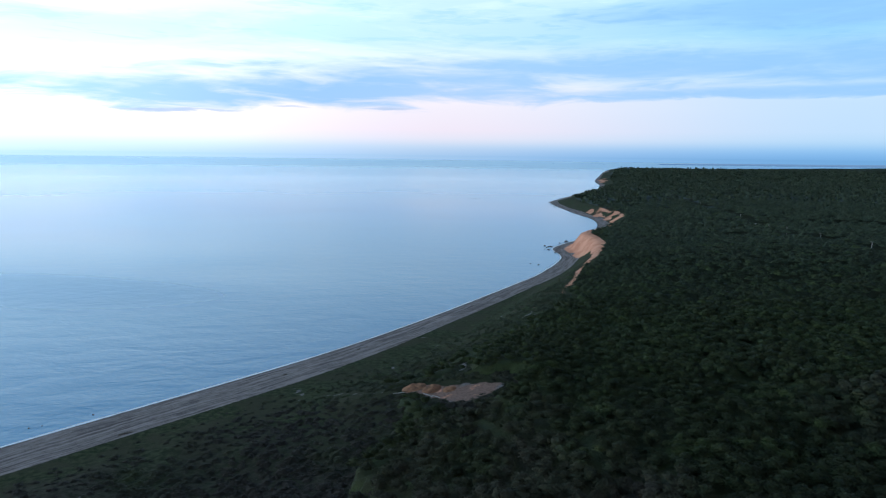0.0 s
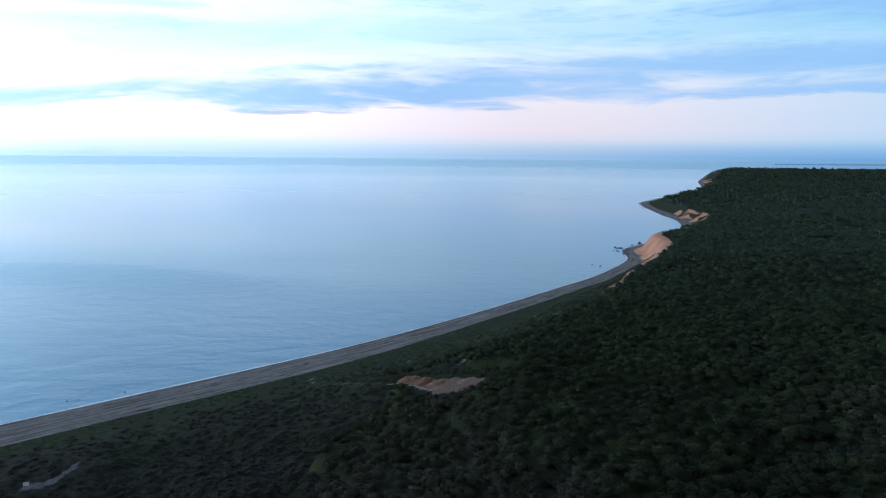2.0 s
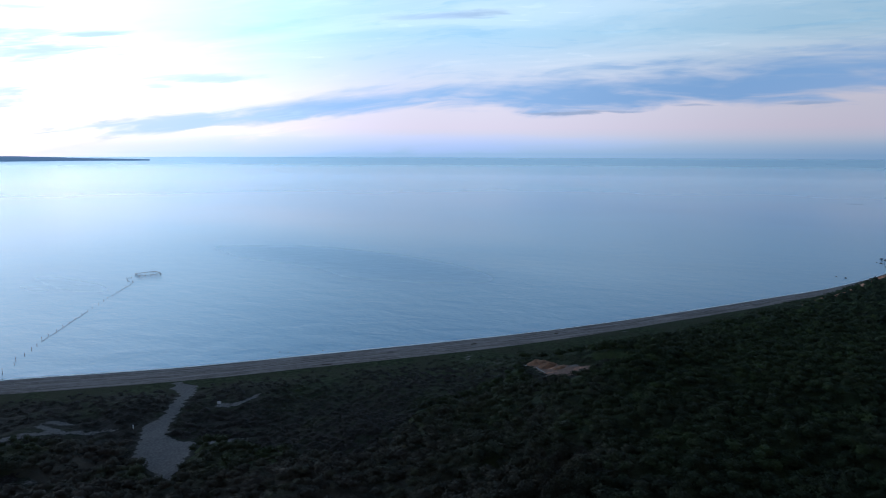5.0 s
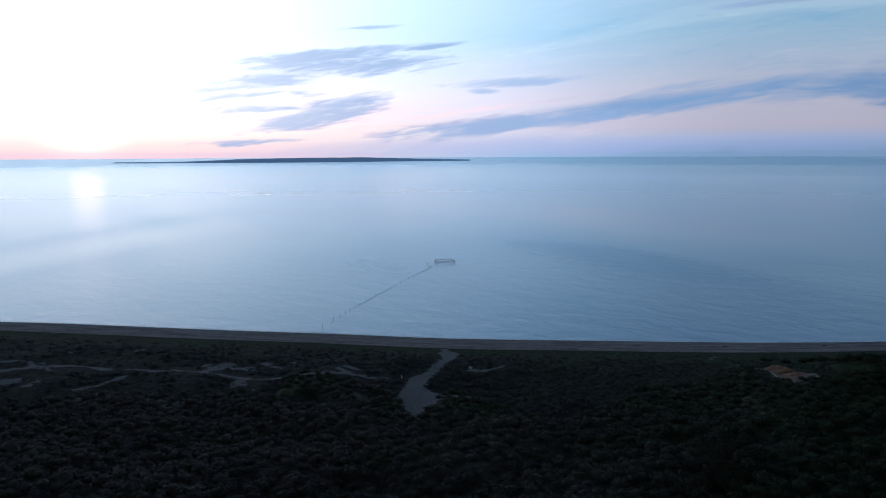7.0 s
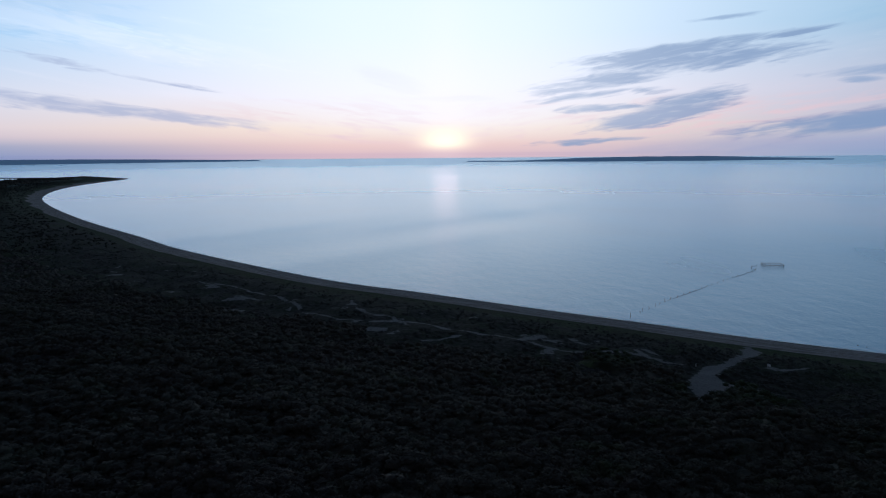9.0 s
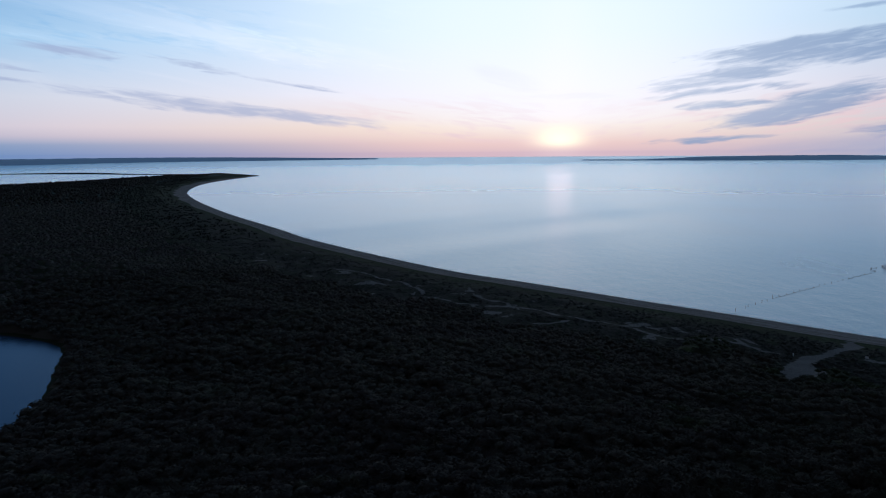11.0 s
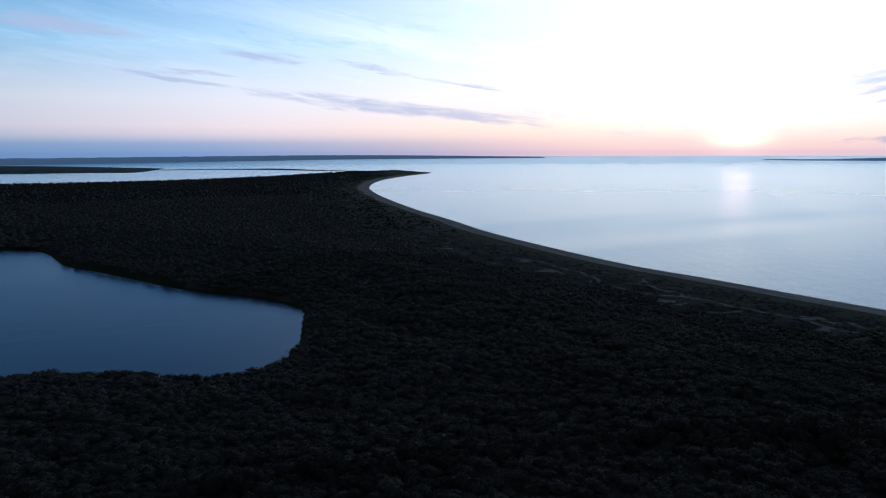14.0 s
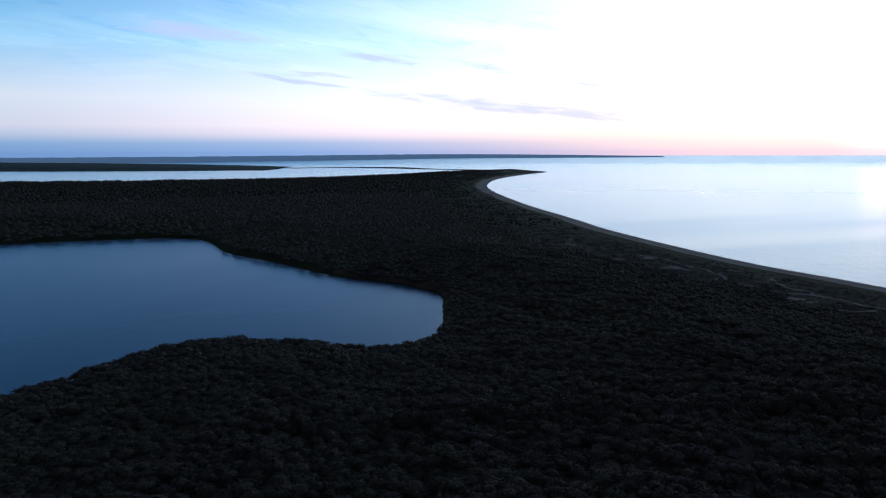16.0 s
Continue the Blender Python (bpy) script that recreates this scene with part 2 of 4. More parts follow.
# patches on the bay: middle x y, half length and half width in metres, heading in degrees, ruffled (+) or glassy (-)
PATCHES = ((-270, 440, 150, 62, -14, 1.05), (-150, 545, 90, 50, 4, 0.65), (-75, 510, 80, 120, 24, -0.55), (-300, 640, 190, 110, -30, -0.35),
           (-520, 720, 240, 150, -28, -0.35), (-420, 330, 240, 130, 130, 0.42), (-560, 20, 340, 50, 135, -0.5), (-660, -120, 320, 40, 137, 0.45), (-780, 150, 440, 60, 134, 0.45),
           (-420, -30, 280, 34, 133, 0.35), (100, 1050, 260, 160, 40, -0.25), (-300, 1150, 420, 200, 10, -0.25))


def water_material(name, body, calm, sheen, tint, open_bay):
    m, g, p = material(name)
    pos = place(g)
    sep = g.add("ShaderNodeSeparateXYZ")
    g.link(pos, sep.inputs[0])

    def drawn_out(turn, long):
        n = g.add("ShaderNodeMapping")
        g.link(pos, n.inputs[0])
        n.inputs["Rotation"].default_value, n.inputs["Scale"].default_value = (0, 0, radians(turn)), (long, 1.0, 1.0)
        return n.outputs[0]

    # wavelets drawn out along the shore's run
    crest = drawn_out(-18, 0.7)
    small = g.noise(crest, 0.34, 5.0, 0.58)
    large = g.noise(crest, 0.075, 4.0, 0.52, distortion=0.3)
    # streaks left by the breeze, running to the north-west
    windrow = g.noise(drawn_out(-135, 0.16), 0.0125, 2.0, 0.45, distortion=0.2)
    cloudy = g.noise(pos, 0.0042, 4.0, 0.55, distortion=0.4)
    ruffle = g.math("ADD", g.math("MULTIPLY", windrow, 0.55), g.math("MULTIPLY", cloudy, 0.45))
    ruffle = g.span(ruffle, 0.28, 0.72, 0.30, 0.68)
    out = g.math("SQRT", g.math("ADD", g.math("POWER", g.math("SUBTRACT", sep.outputs[0], 130.0), 2.0), g.math("POWER", g.math("ADD", sep.outputs[1], 15.0), 2.0)))
    far_band = 0.0
    if open_bay:
        ragged = g.math("MULTIPLY", g.math("SUBTRACT", g.noise(drawn_out(8, 0.4), 0.010, 2.0, 0.4), 0.5), 0.7)
        for x, y, long, wide, turn, much in PATCHES:
            c, n = cos(radians(turn)), sin(radians(turn))
            u = g.math("MULTIPLY_ADD", sep.outputs[0], c / long, g.math("MULTIPLY_ADD", sep.outputs[1], n / long, -(x * c + y * n) / long))
            v = g.math("MULTIPLY_ADD", sep.outputs[0], -n / wide, g.math("MULTIPLY_ADD", sep.outputs[1], c / wide, (x * n - y * c) / wide))
            q = g.math("ADD", g.math("ADD", g.math("MULTIPLY", u, u), g.math("MULTIPLY", v, v)), ragged)
            ruffle = g.math("MULTIPLY_ADD", g.math("POWER", 2.718, g.math("MULTIPLY", g.math("MAXIMUM", q, 0.0), -1.1)), much, ruffle)
        # the outer bay is darkened by the wind in long lines
        lines = g.noise(g.vec(g.math("MULTIPLY", out, 0.011), g.math("MULTIPLY", sep.outputs[1], 0.0003), 0.0), 1.0, 3.0, 0.6)
        far_band = g.math("MULTIPLY", g.span(out, 3500.0, 4150.0), g.span(lines, 0.30, 0.70, 0.6, 1.0))
    ruffle = g.math("MAXIMUM", g.math("MINIMUM", ruffle, 1.3), 0.1)
    height = g.math("ADD", g.math("MULTIPLY_ADD", small, 0.40, -0.20), g.math("MULTIPLY_ADD", large, 1.3, -0.65))
    # wavelets far off melt into an even sheen
    if open_bay:
        height = g.math("MULTIPLY", height, g.span(out, 260.0, 1000.0, 0.9, 0.0))
    normal = bump(g, height, calm, 1.0)
    deep = g.add("ShaderNodeBsdfDiffuse")
    g.put(deep.inputs["Color"], g.mix(cloudy, tuple(c * 0.8 for c in body), tuple(c * 1.2 for c in body)))
    sheen_of = g.math("ADD", g.span(ruffle, 0.0, 1.5, sheen * 0.8, sheen * 2.9, smooth=False), g.math("ADD", g.math("MULTIPLY", far_band, 0.18), g.span(out, 800.0, 220.0, 0.0, 0.05)))
    # swell and steeper wavelets: a narrow lobe and a broad one
    gloss, broad = g.add("ShaderNodeBsdfGlossy"), g.add("ShaderNodeBsdfGlossy")
    for n, more in ((gloss, 0.0), (broad, 0.20)):
        n.inputs["Color"].default_value = (*tint, 1.0)
        g.put(n.inputs["Roughness"], g.math("ADD", sheen_of, more))
    mirror = g.add("ShaderNodeMixShader")
    mirror.inputs[0].default_value = 0.22 if open_bay else 0.15
    g.link(gloss.outputs[0], mirror.inputs[1])
    g.link(broad.outputs[0], mirror.inputs[2])
    fresnel = g.add("ShaderNodeFresnel")
    fresnel.inputs["IOR"].default_value = 1.58
    for n in (deep, gloss, broad, fresnel):
        g.link(normal, n.inputs["Normal"])
    both = g.add("ShaderNodeMixShader")
    g.link(fresnel.outputs[0], both.inputs[0])
    g.link(deep.outputs[0], both.inputs[1])
    g.link(mirror.outputs[0], both.inputs[2])
    g.link(both.outputs[0], m.node_tree.nodes["Material Output"].inputs["Surface"])
    m.node_tree.nodes.remove(p)
    return m


def ground_material():
    m, g, p = material("shore_ground")
    pos = place(g)
    d, sand, clay, pale = attribute(g, "shore"), attribute(g, "sand"), attribute(g, "clay"), attribute(g, "pale")
    fine = g.noise(pos, 1.6, 6.0, 0.65)
    broad = g.noise(pos, 0.06, 5.0, 0.6)
    tuft = g.noise(pos, 0.45, 5.0, 0.7)
    grass = g.mix(g.span(tuft, 0.35, 0.68), (0.018, 0.024, 0.0115), (0.049, 0.062, 0.030))
    grass = g.mix(g.span(broad, 0.40, 0.62), grass, g.mix(fine, (0.026, 0.029, 0.017), (0.054, 0.054, 0.032)))
    grass = g.mix(g.span(d, 50.0, 85.0, 0.0, 0.75), grass, g.mix(fine, (0.013, 0.016, 0.008), (0.030, 0.034, 0.018)))
    # bleached beach grass on the open dunes
    bleached = g.mix(g.span(tuft, 0.36, 0.64), (0.019, 0.0175, 0.0145), (0.048, 0.043, 0.037))
    grass = g.mix(g.math("MULTIPLY", attribute(g, "dune"), g.span(broad, 0.30, 0.60, 0.4, 1.0)), grass, bleached)
    # beach: lines of wrack and pebbles that follow the water's edge
    along = g.math("MULTIPLY", g.noise(pos, 0.03, 3.0, 0.6), 7.0)
    lines = g.noise(g.vec(g.math("ADD", d, along), g.math("MULTIPLY", attribute(g, "run"), 0.045), 0.0), 0.62, 6.0, 0.72, distortion=0.4)
    lines = g.math("ADD", g.math("MULTIPLY", lines, 0.75), g.math("MULTIPLY", g.noise(pos, 0.35, 5.0, 0.7), 0.25))
    beach = g.mix(g.span(lines, 0.38, 0.62), (0.086, 0.071, 0.065), (0.270, 0.228, 0.210))
    beach = g.mix(g.math("MULTIPLY", g.span(fine, 0.45, 0.7), 0.45), beach, (0.215, 0.190, 0.174))
    beach = g.mix(g.span(d, 3.0, -1.0), beach, (0.085, 0.075, 0.065))
    bare = g.mix(g.span(fine, 0.3, 0.7), (0.096, 0.087, 0.084), (0.160, 0.147, 0.141))
    cliff = g.mix(g.span(g.noise(pos, 0.09, 6.0, 0.6), 0.35, 0.65), (0.50, 0.21, 0.125), (0.62, 0.295, 0.185))
    bare = g.mix(g.span(clay, 0.08, 0.26), bare, g.mix(g.span(fine, 0.3, 0.7), (0.115, 0.072, 0.056), (0.215, 0.138, 0.108)))
    ragged = g.math("MULTIPLY", g.math("SUBTRACT", tuft, 0.5), 0.9)
    col = g.mix(g.span(g.math("ADD", pale, ragged), 0.42, 0.58), grass, bare)
    col = g.mix(g.span(g.math("ADD", sand, g.math("MULTIPLY", ragged, 0.5)), 0.42, 0.58), col, beach)
    col = g.mix(g.span(g.math("ADD", clay, g.math("MULTIPLY", ragged, 1.0)), 0.42, 0.60), col, cliff)
    g.put(p.inputs["Base Color"], col)
    p.inputs["Roughness"].default_value = 0.95
    p.inputs["Specular IOR Level"].default_value = 0.03
    g.link(bump(g, g.math("ADD", fine, g.math("MULTIPLY", tuft, 1.5)), 0.6, 0.35), p.inputs["Normal"])
    return m


def foliage_material(name, dark, light, dry_dark, dry_light, north):
    """Leaves: greener on the northern bluff, browner heath and oak towards the neck."""
    m, g, p = material(name)
    pos = place(g)
    sep = g.add("ShaderNodeSeparateXYZ")
    g.link(pos, sep.inputs[0])
    info = g.add("ShaderNodeObjectInfo").outputs["Random"]
    geo = g.add("ShaderNodeNewGeometry").outputs["Random Per Island"]
    tree_tone = g.noise(pos, 0.16, 3.0, 0.6)
    stand_tone = g.noise(pos, 0.022, 4.0, 0.55)
    sprig = g.noise(pos, 1.9, 6.0, 0.75)
    t = g.math("ADD", g.math("MULTIPLY", g.span(tree_tone, 0.34, 0.66), 0.5), g.math("MULTIPLY", geo, 0.5))
    t = g.math("ADD", t, g.math("MULTIPLY", g.math("SUBTRACT", sprig, 0.5), 0.7), clamp=True)
    dry = g.span(g.math("ADD", sep.outputs[1], g.math("MULTIPLY", g.math("SUBTRACT", stand_tone, 0.5), 420.0)), north, north - 150.0)
    col = g.mix(dry, g.mix(t, dark, light), g.mix(t, dry_dark, dry_light))
    col = g.mix(g.math("MULTIPLY", g.span(stand_tone, 0.44, 0.62), 0.5), col, g.mix(1.0, col, (0.80, 0.66, 0.86), "MULTIPLY"))
    # leaf colour lightened northwards, standing in for haze over the far woods
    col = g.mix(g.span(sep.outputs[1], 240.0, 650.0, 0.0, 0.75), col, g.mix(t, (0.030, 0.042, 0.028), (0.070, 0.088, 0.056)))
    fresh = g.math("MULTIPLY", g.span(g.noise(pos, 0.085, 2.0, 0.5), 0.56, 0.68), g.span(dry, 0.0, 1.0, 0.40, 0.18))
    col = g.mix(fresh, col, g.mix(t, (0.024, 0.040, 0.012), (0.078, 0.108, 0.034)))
    col = g.mix(g.math("MULTIPLY", info, 0.2), col, g.mix(dry, (0.046, 0.058, 0.022), dry_light))
    g.put(p.inputs["Base Color"], col)
    p.inputs["Roughness"].default_value = 0.75
    p.inputs["Specular IOR Level"].default_value = 0.06
    g.link(bump(g, sprig, 0.9, 0.6), p.inputs["Normal"])
    return m


def plain_material(name, a, b, scale, rough, relief=0.3):
    m, g, p = material(name)
    pos = place(g)
    n = g.noise(pos, scale, 6.0, 0.65)
    g.put(p.inputs["Base Color"], g.mix(g.span(n, 0.3, 0.7), a, b))
    p.inputs["Roughness"].default_value = rough
    p.inputs["Specular IOR Level"].default_value = 0.1 if rough > 0.7 else 0.4
    g.link(bump(g, n, relief, 0.05), p.inputs["Normal"])
    return m


SEA = water_material("sea_water", (0.008, 0.100, 0.22), 0.46, 0.12, (0.88, 0.96, 1.0), True)
POND = water_material("pond_water", (0.010, 0.028, 0.060), 0.10, 0.13, (0.40, 0.48, 0.585), False)
GROUND = ground_material()
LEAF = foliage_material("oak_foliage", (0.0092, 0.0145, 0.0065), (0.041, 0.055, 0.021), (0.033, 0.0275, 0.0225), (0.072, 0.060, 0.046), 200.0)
SCRUB = foliage_material("dune_scrub", (0.018, 0.024, 0.012), (0.052, 0.062, 0.032), (0.017, 0.0152, 0.0122), (0.034, 0.030, 0.024), 290.0)
BARK = plain_material("oak_bark", (0.06, 0.05, 0.04), (0.14, 0.12, 0.10), 4.0, 0.9)
POLE = plain_material("weathered_pole", (0.22, 0.205, 0.19), (0.36, 0.345, 0.32), 3.0, 0.8)
STAKE = plain_material("wet_stake", (0.05, 0.045, 0.04), (0.11, 0.10, 0.09), 5.0, 0.7)
NET = plain_material("dark_net", (0.035, 0.04, 0.045), (0.07, 0.075, 0.08), 8.0, 0.8)
STONE = plain_material("dark_boulder", (0.07, 0.07, 0.07), (0.18, 0.17, 0.16), 1.5, 0.85)
DRIFT = plain_material("driftwood", (0.12, 0.10, 0.08), (0.24, 0.21, 0.18), 4.0, 0.85)
PAINT = plain_material("white_paint", (0.72, 0.72, 0.72), (0.82, 0.82, 0.82), 6.0, 0.5)
SPOIL = plain_material("orange_spoil", (0.105, 0.052, 0.032), (0.25, 0.125, 0.068), 0.8, 0.95, 0.8)
FOAM = plain_material("foam", (0.55, 0.58, 0.60), (0.80, 0.82, 0.84), 1.2, 0.6)
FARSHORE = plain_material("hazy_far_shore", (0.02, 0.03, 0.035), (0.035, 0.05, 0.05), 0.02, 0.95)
glow = FARSHORE.node_tree.nodes["Principled BSDF"]  # emission added to stand in for the airlight of four kilometres and more
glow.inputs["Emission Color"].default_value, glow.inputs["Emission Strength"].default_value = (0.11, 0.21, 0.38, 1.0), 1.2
FARWOOD = plain_material("distant_woods", (0.022, 0.032, 0.030), (0.045, 0.058, 0.054), 0.02, 0.95)


# ---------------------------------------------------------------- the lie of the land
def curve(points, step=12.0):
    """A smooth line through the points."""
    p = np.array(points, float)
    p = np.vstack([2 * p[0] - p[1], p, 2 * p[-1] - p[-2]])
    out = []
    for i in range(1, len(p) - 2):
        n = max(2, int(np.hypot(*(p[i + 1] - p[i])) / step))
        for s in np.arange(n) / n:
            a, b, c, d = p[i - 1 : i + 3]
            out.append(0.5 * (2 * b + (c - a) * s + (2 * a - 5 * b + 4 * c - d) * s**2 + (3 * b - a - 3 * c + d) * s**3))
    return np.array(out + [p[-2]])


# the water's edge from the tip of the spit to the far northern headland
SHORE = curve([(-2690, -858), (-2240, -846), (-1860, -796), (-1500, -694), (-1210, -568), (-880, -392), (-650, -252), (-522, -175), (-350, -45),
               (-285, 23), (-223, 88), (-185, 130), (-146, 171), (-113, 213), (-52, 294), (-7, 367), (43, 459), (73, 518), (101, 600), (101, 655),
               (122, 702), (147, 747), (192, 880), (206, 985), (199, 1100), (200, 1330), (249, 1485), (441, 2011), (563, 2651), (791, 3533), (924, 3910)], 14.0)
BACK = curve([(-2690, -858), (-2790, -960), (-2890, -1120), (-2440, -1325), (-2000, -1370), (-1660, -1470), (-1380, -1690), (-1180, -2050), (-950, -2700), (-600, -4900)], 40.0)
LAND = np.vstack([SHORE, [(1400, 3960), (4900, 3960), (4900, -4900)], BACK[::-1]])
POND_EDGE = curve([(-36, -169), (8, -165), (22, -197), (26, -231), (43, -259), (130, -269), (205, -300), (225, -450), (60, -650), (-120, -700), (-230, -620), (-268, -545),
                   (-205, -452), (-185, -400), (-142, -300), (-132, -246), (-112, -206), (-82, -190), (-36, -169)], 12.0)
POND_Z = 3.0


def to_line(X, Y, line):
    """The distance of places from a line of points."""
    best = np.full(X.shape, 1e9)
    for (ax, ay), (bx, by) in zip(line[:-1], line[1:]):
        dx, dy = bx - ax, by - ay
        t = np.clip(((X - ax) * dx + (Y - ay) * dy) / max(dx * dx + dy * dy, 1e-9), 0, 1)
        best = np.minimum(best, (X - ax - t * dx) ** 2 + (Y - ay - t * dy) ** 2)
    return np.sqrt(best)


def inside(X, Y, ring):
    odd = np.zeros(X.shape, bool)
    for (ax, ay), (bx, by) in zip(ring, np.roll(ring, -1, 0)):
        if ay != by:
            odd ^= ((ay > Y) != (by > Y)) & (X < (bx - ax) * (Y - ay) / (by - ay) + ax)
    return odd


def ease(v, lo, hi):
    t = np.clip((v - lo) / (hi - lo), 0, 1)
    return t * t * (3 - 2 * t)


def lumps(X, Y, size, seed):
    """Smooth rolling relief from -1 to 1."""
    r = np.random.RandomState(seed)
    out = np.zeros(X.shape)
    for k in range(7):
        a, f = r.uniform(0, 2 * pi), r.uniform(0.6, 1.7) / size
        out += np.sin((X * np.cos(a) + Y * np.sin(a)) * f * 2 * pi + r.uniform(0, 6.3) + 1.2 * np.sin((X * np.sin(a) - Y * np.cos(a)) * f * 3.1 + k))
    return out / 4.0


def shore_distance(X, Y):
    """Metres inland from the bay's edge; below zero on the water."""
    d = np.minimum(to_line(X, Y, SHORE), to_line(X, Y, BACK))
    return np.where(inside(X, Y, LAND), d, -d)


def rim(Y):
    """How far inland the bluff's rim lies."""
    return np.interp(Y, [60, 130, 215, 328, 378, 445, 520, 600, 720, 1000, 3000], [270, 190, 112, 74, 60, 47, 40, 29, 28, 40, 46])


def sea_level(X, Y):
    """The water, lifted far out so that the sheet ends at the true horizon."""
    r = np.minimum(np.hypot(X - 130, Y + 15), 4850)
    return 59.0 * np.maximum(0, (r - 2800) / 2100) ** 1.5


def ground(X, Y, d=None):
    X, Y = np.asarray(X, float), np.asarray(Y, float)
    d = shore_distance(X, Y) if d is None else d
    b = rim(Y)
    a = np.maximum(14, b * 0.42)
    west = ease(X, -520, -180)
    high = np.interp(Y, [0, 215, 480, 600, 720, 850, 1300, 2600], [14.0, 16.0, 17.5, 14.5, 13.0, 15.0, 16.0, 0.5]) * (0.22 + 0.78 * west)
    brow = np.interp(Y, [215, 300, 430, 520, 600], [1.0, 0.75, 0.6, 0.75, 1.0])
    high = high * (brow + (1 - brow) * ease(d, b, b + 150)) + 2.0 * lumps(X, Y, 260, 5) * west
    high = high * (1 - np.interp(Y, [820, 980, 1450, 1700], [0.0, 0.55, 0.55, 0.0]) * (1 - ease(d, 50, 260)))
    beach = np.interp(d, [-2500, -300, -40, 26], [-60, -25, -3.4, 2.2])
    dune = ease(d, 26, 60) * (2.2 + 1.3 * lumps(X, Y, 55, 2) + 0.5 * lumps(X, Y, 19, 3))
    z = beach + dune * (1 - 0.6 * ease(d, a, b)) + high * ease(d, a, b)
    # hollow of the pond
    p = to_line(X, Y, POND_EDGE)
    p = np.where(inside(X, Y, POND_EDGE), -p, p)
    z = np.where(p < 170, np.minimum(z, POND_Z + 0.2 + np.where(p > 0, 0.1 * p, 0.25 * np.maximum(p, -12))), z)
    return z + sea_level(X, Y)


def mesh_object(name, verts, faces, mat, parent=None, smooth=True):
    me = bpy.data.meshes.new(name)
    verts, faces = np.asarray(verts, np.float32), np.asarray(faces, np.int32)
    me.vertices.add(len(verts))
    me.vertices.foreach_set("co", verts.ravel())
    n, k = faces.shape
    me.loops.add(n * k)
    me.loops.foreach_set("vertex_index", faces.ravel())
    me.polygons.add(n)
    me.polygons.foreach_set("loop_start", np.arange(n, dtype=np.int32) * k)
    me.polygons.foreach_set("loop_total", np.full(n, k, np.int32))
    me.polygons.foreach_set("use_smooth", np.full(n, smooth))
    me.materials.append(mat)
    me.update()
    me.validate()
    ob = new(name, me)
    ob.parent = parent
    return ob


def float_attribute(ob, name, values):
    ob.data.attributes.new(name, "FLOAT", "POINT").data.foreach_set("value", np.asarray(values, np.float32).ravel())


def graded(lo, hi, near_lo, near_hi, fine, grow):
    """Steps that are fine between near_lo and near_hi and widen beyond."""
    xs, s = list(np.arange(near_lo, near_hi, fine)), fine
    v = xs[-1]
    while v < hi:
        s = fine + grow * (v - near_hi)
        v += max(s, fine)
        xs.append(min(v, hi))
    v = near_lo
    while v > lo:
        s = fine + grow * (near_lo - v)
        v -= max(s, fine)
        xs.insert(0, max(v, lo))
    return np.array(xs)


def grid_faces(nx, ny):
    i = np.arange(nx * ny).reshape(ny, nx)
    return np.stack([i[:-1, :-1], i[:-1, 1:], i[1:, 1:], i[1:, :-1]], -1).reshape(-1, 4)


# bare ground: the sandy track with its turning place, trails and clearing
TRACK = curve([(-124, 154), (-111, 149), (-104, 140), (-98, 132), (-92, 124)], 4.0)
PAD = np.array([(-122, 148), (-113, 146), (-106, 141), (-100, 133), (-95, 124), (-93, 117), (-86, 111), (-80, 105), (-74, 100), (-69, 101), (-64, 99), (-59, 97), (-55, 93),
                (-53, 95), (-57, 99), (-60, 103), (-63, 108), (-66, 112), (-70, 116), (-75, 115), (-81, 116), (-86, 120), (-91, 125), (-98, 132), (-103, 139), (-107, 146),
                (-113, 152), (-116, 157)], float)
TRAILS = [curve(t, 5.0) for t in (
    [(-101, 113), (-106, 106), (-109, 101), (-113, 95), (-116, 88), (-121, 79), (-126, 67), (-134, 59), (-147, 53), (-156, 42), (-166, 29), (-177, 21), (-184, 10), (-192, -9), (-215, -40), (-260, -62), (-325, -121)],
    [(-176, 8), (-195, 2), (-212, -12), (-239, -20)], [(-110, 102), (-119, 100), (-120, 104), (-115, 108)], [(-143, 80), (-136, 82), (-135, 86), (-139, 92)],
    [(-148, 12), (-155, 30)], [(-183, -35), (-194, -18), (-185, 13)],
    [(-70, 116), (-67, 121), (-64, 126), (-60, 128)], [(-89, 141), (-85, 143), (-83, 148), (-83, 155)],
    [(-52, 243), (-46, 232), (-41, 232), (-33, 227), (-14, 212)], [(9, 235), (7, 228), (6, 219)], [(-6, 230), (-1, 233), (4, 232)],
    [(20, 277), (25, 284)], [(36, 310), (42, 320)])]
CLEARING = np.array([(-14, 213), (-8, 218), (0, 213), (8, 209), (20, 206), (16, 198), (9, 191), (3, 195), (-3, 203)], float)
ROAD = curve([(290, 380), (306, 500), (318, 600), (322, 690), (338, 800), (382, 1050), (428, 1510), (458, 1660)], 30.0)


def ring_distance(X, Y, ring):
    d = to_line(X, Y, np.vstack([ring, ring[:1]]))
    return np.where(inside(X, Y, ring), -d, d)


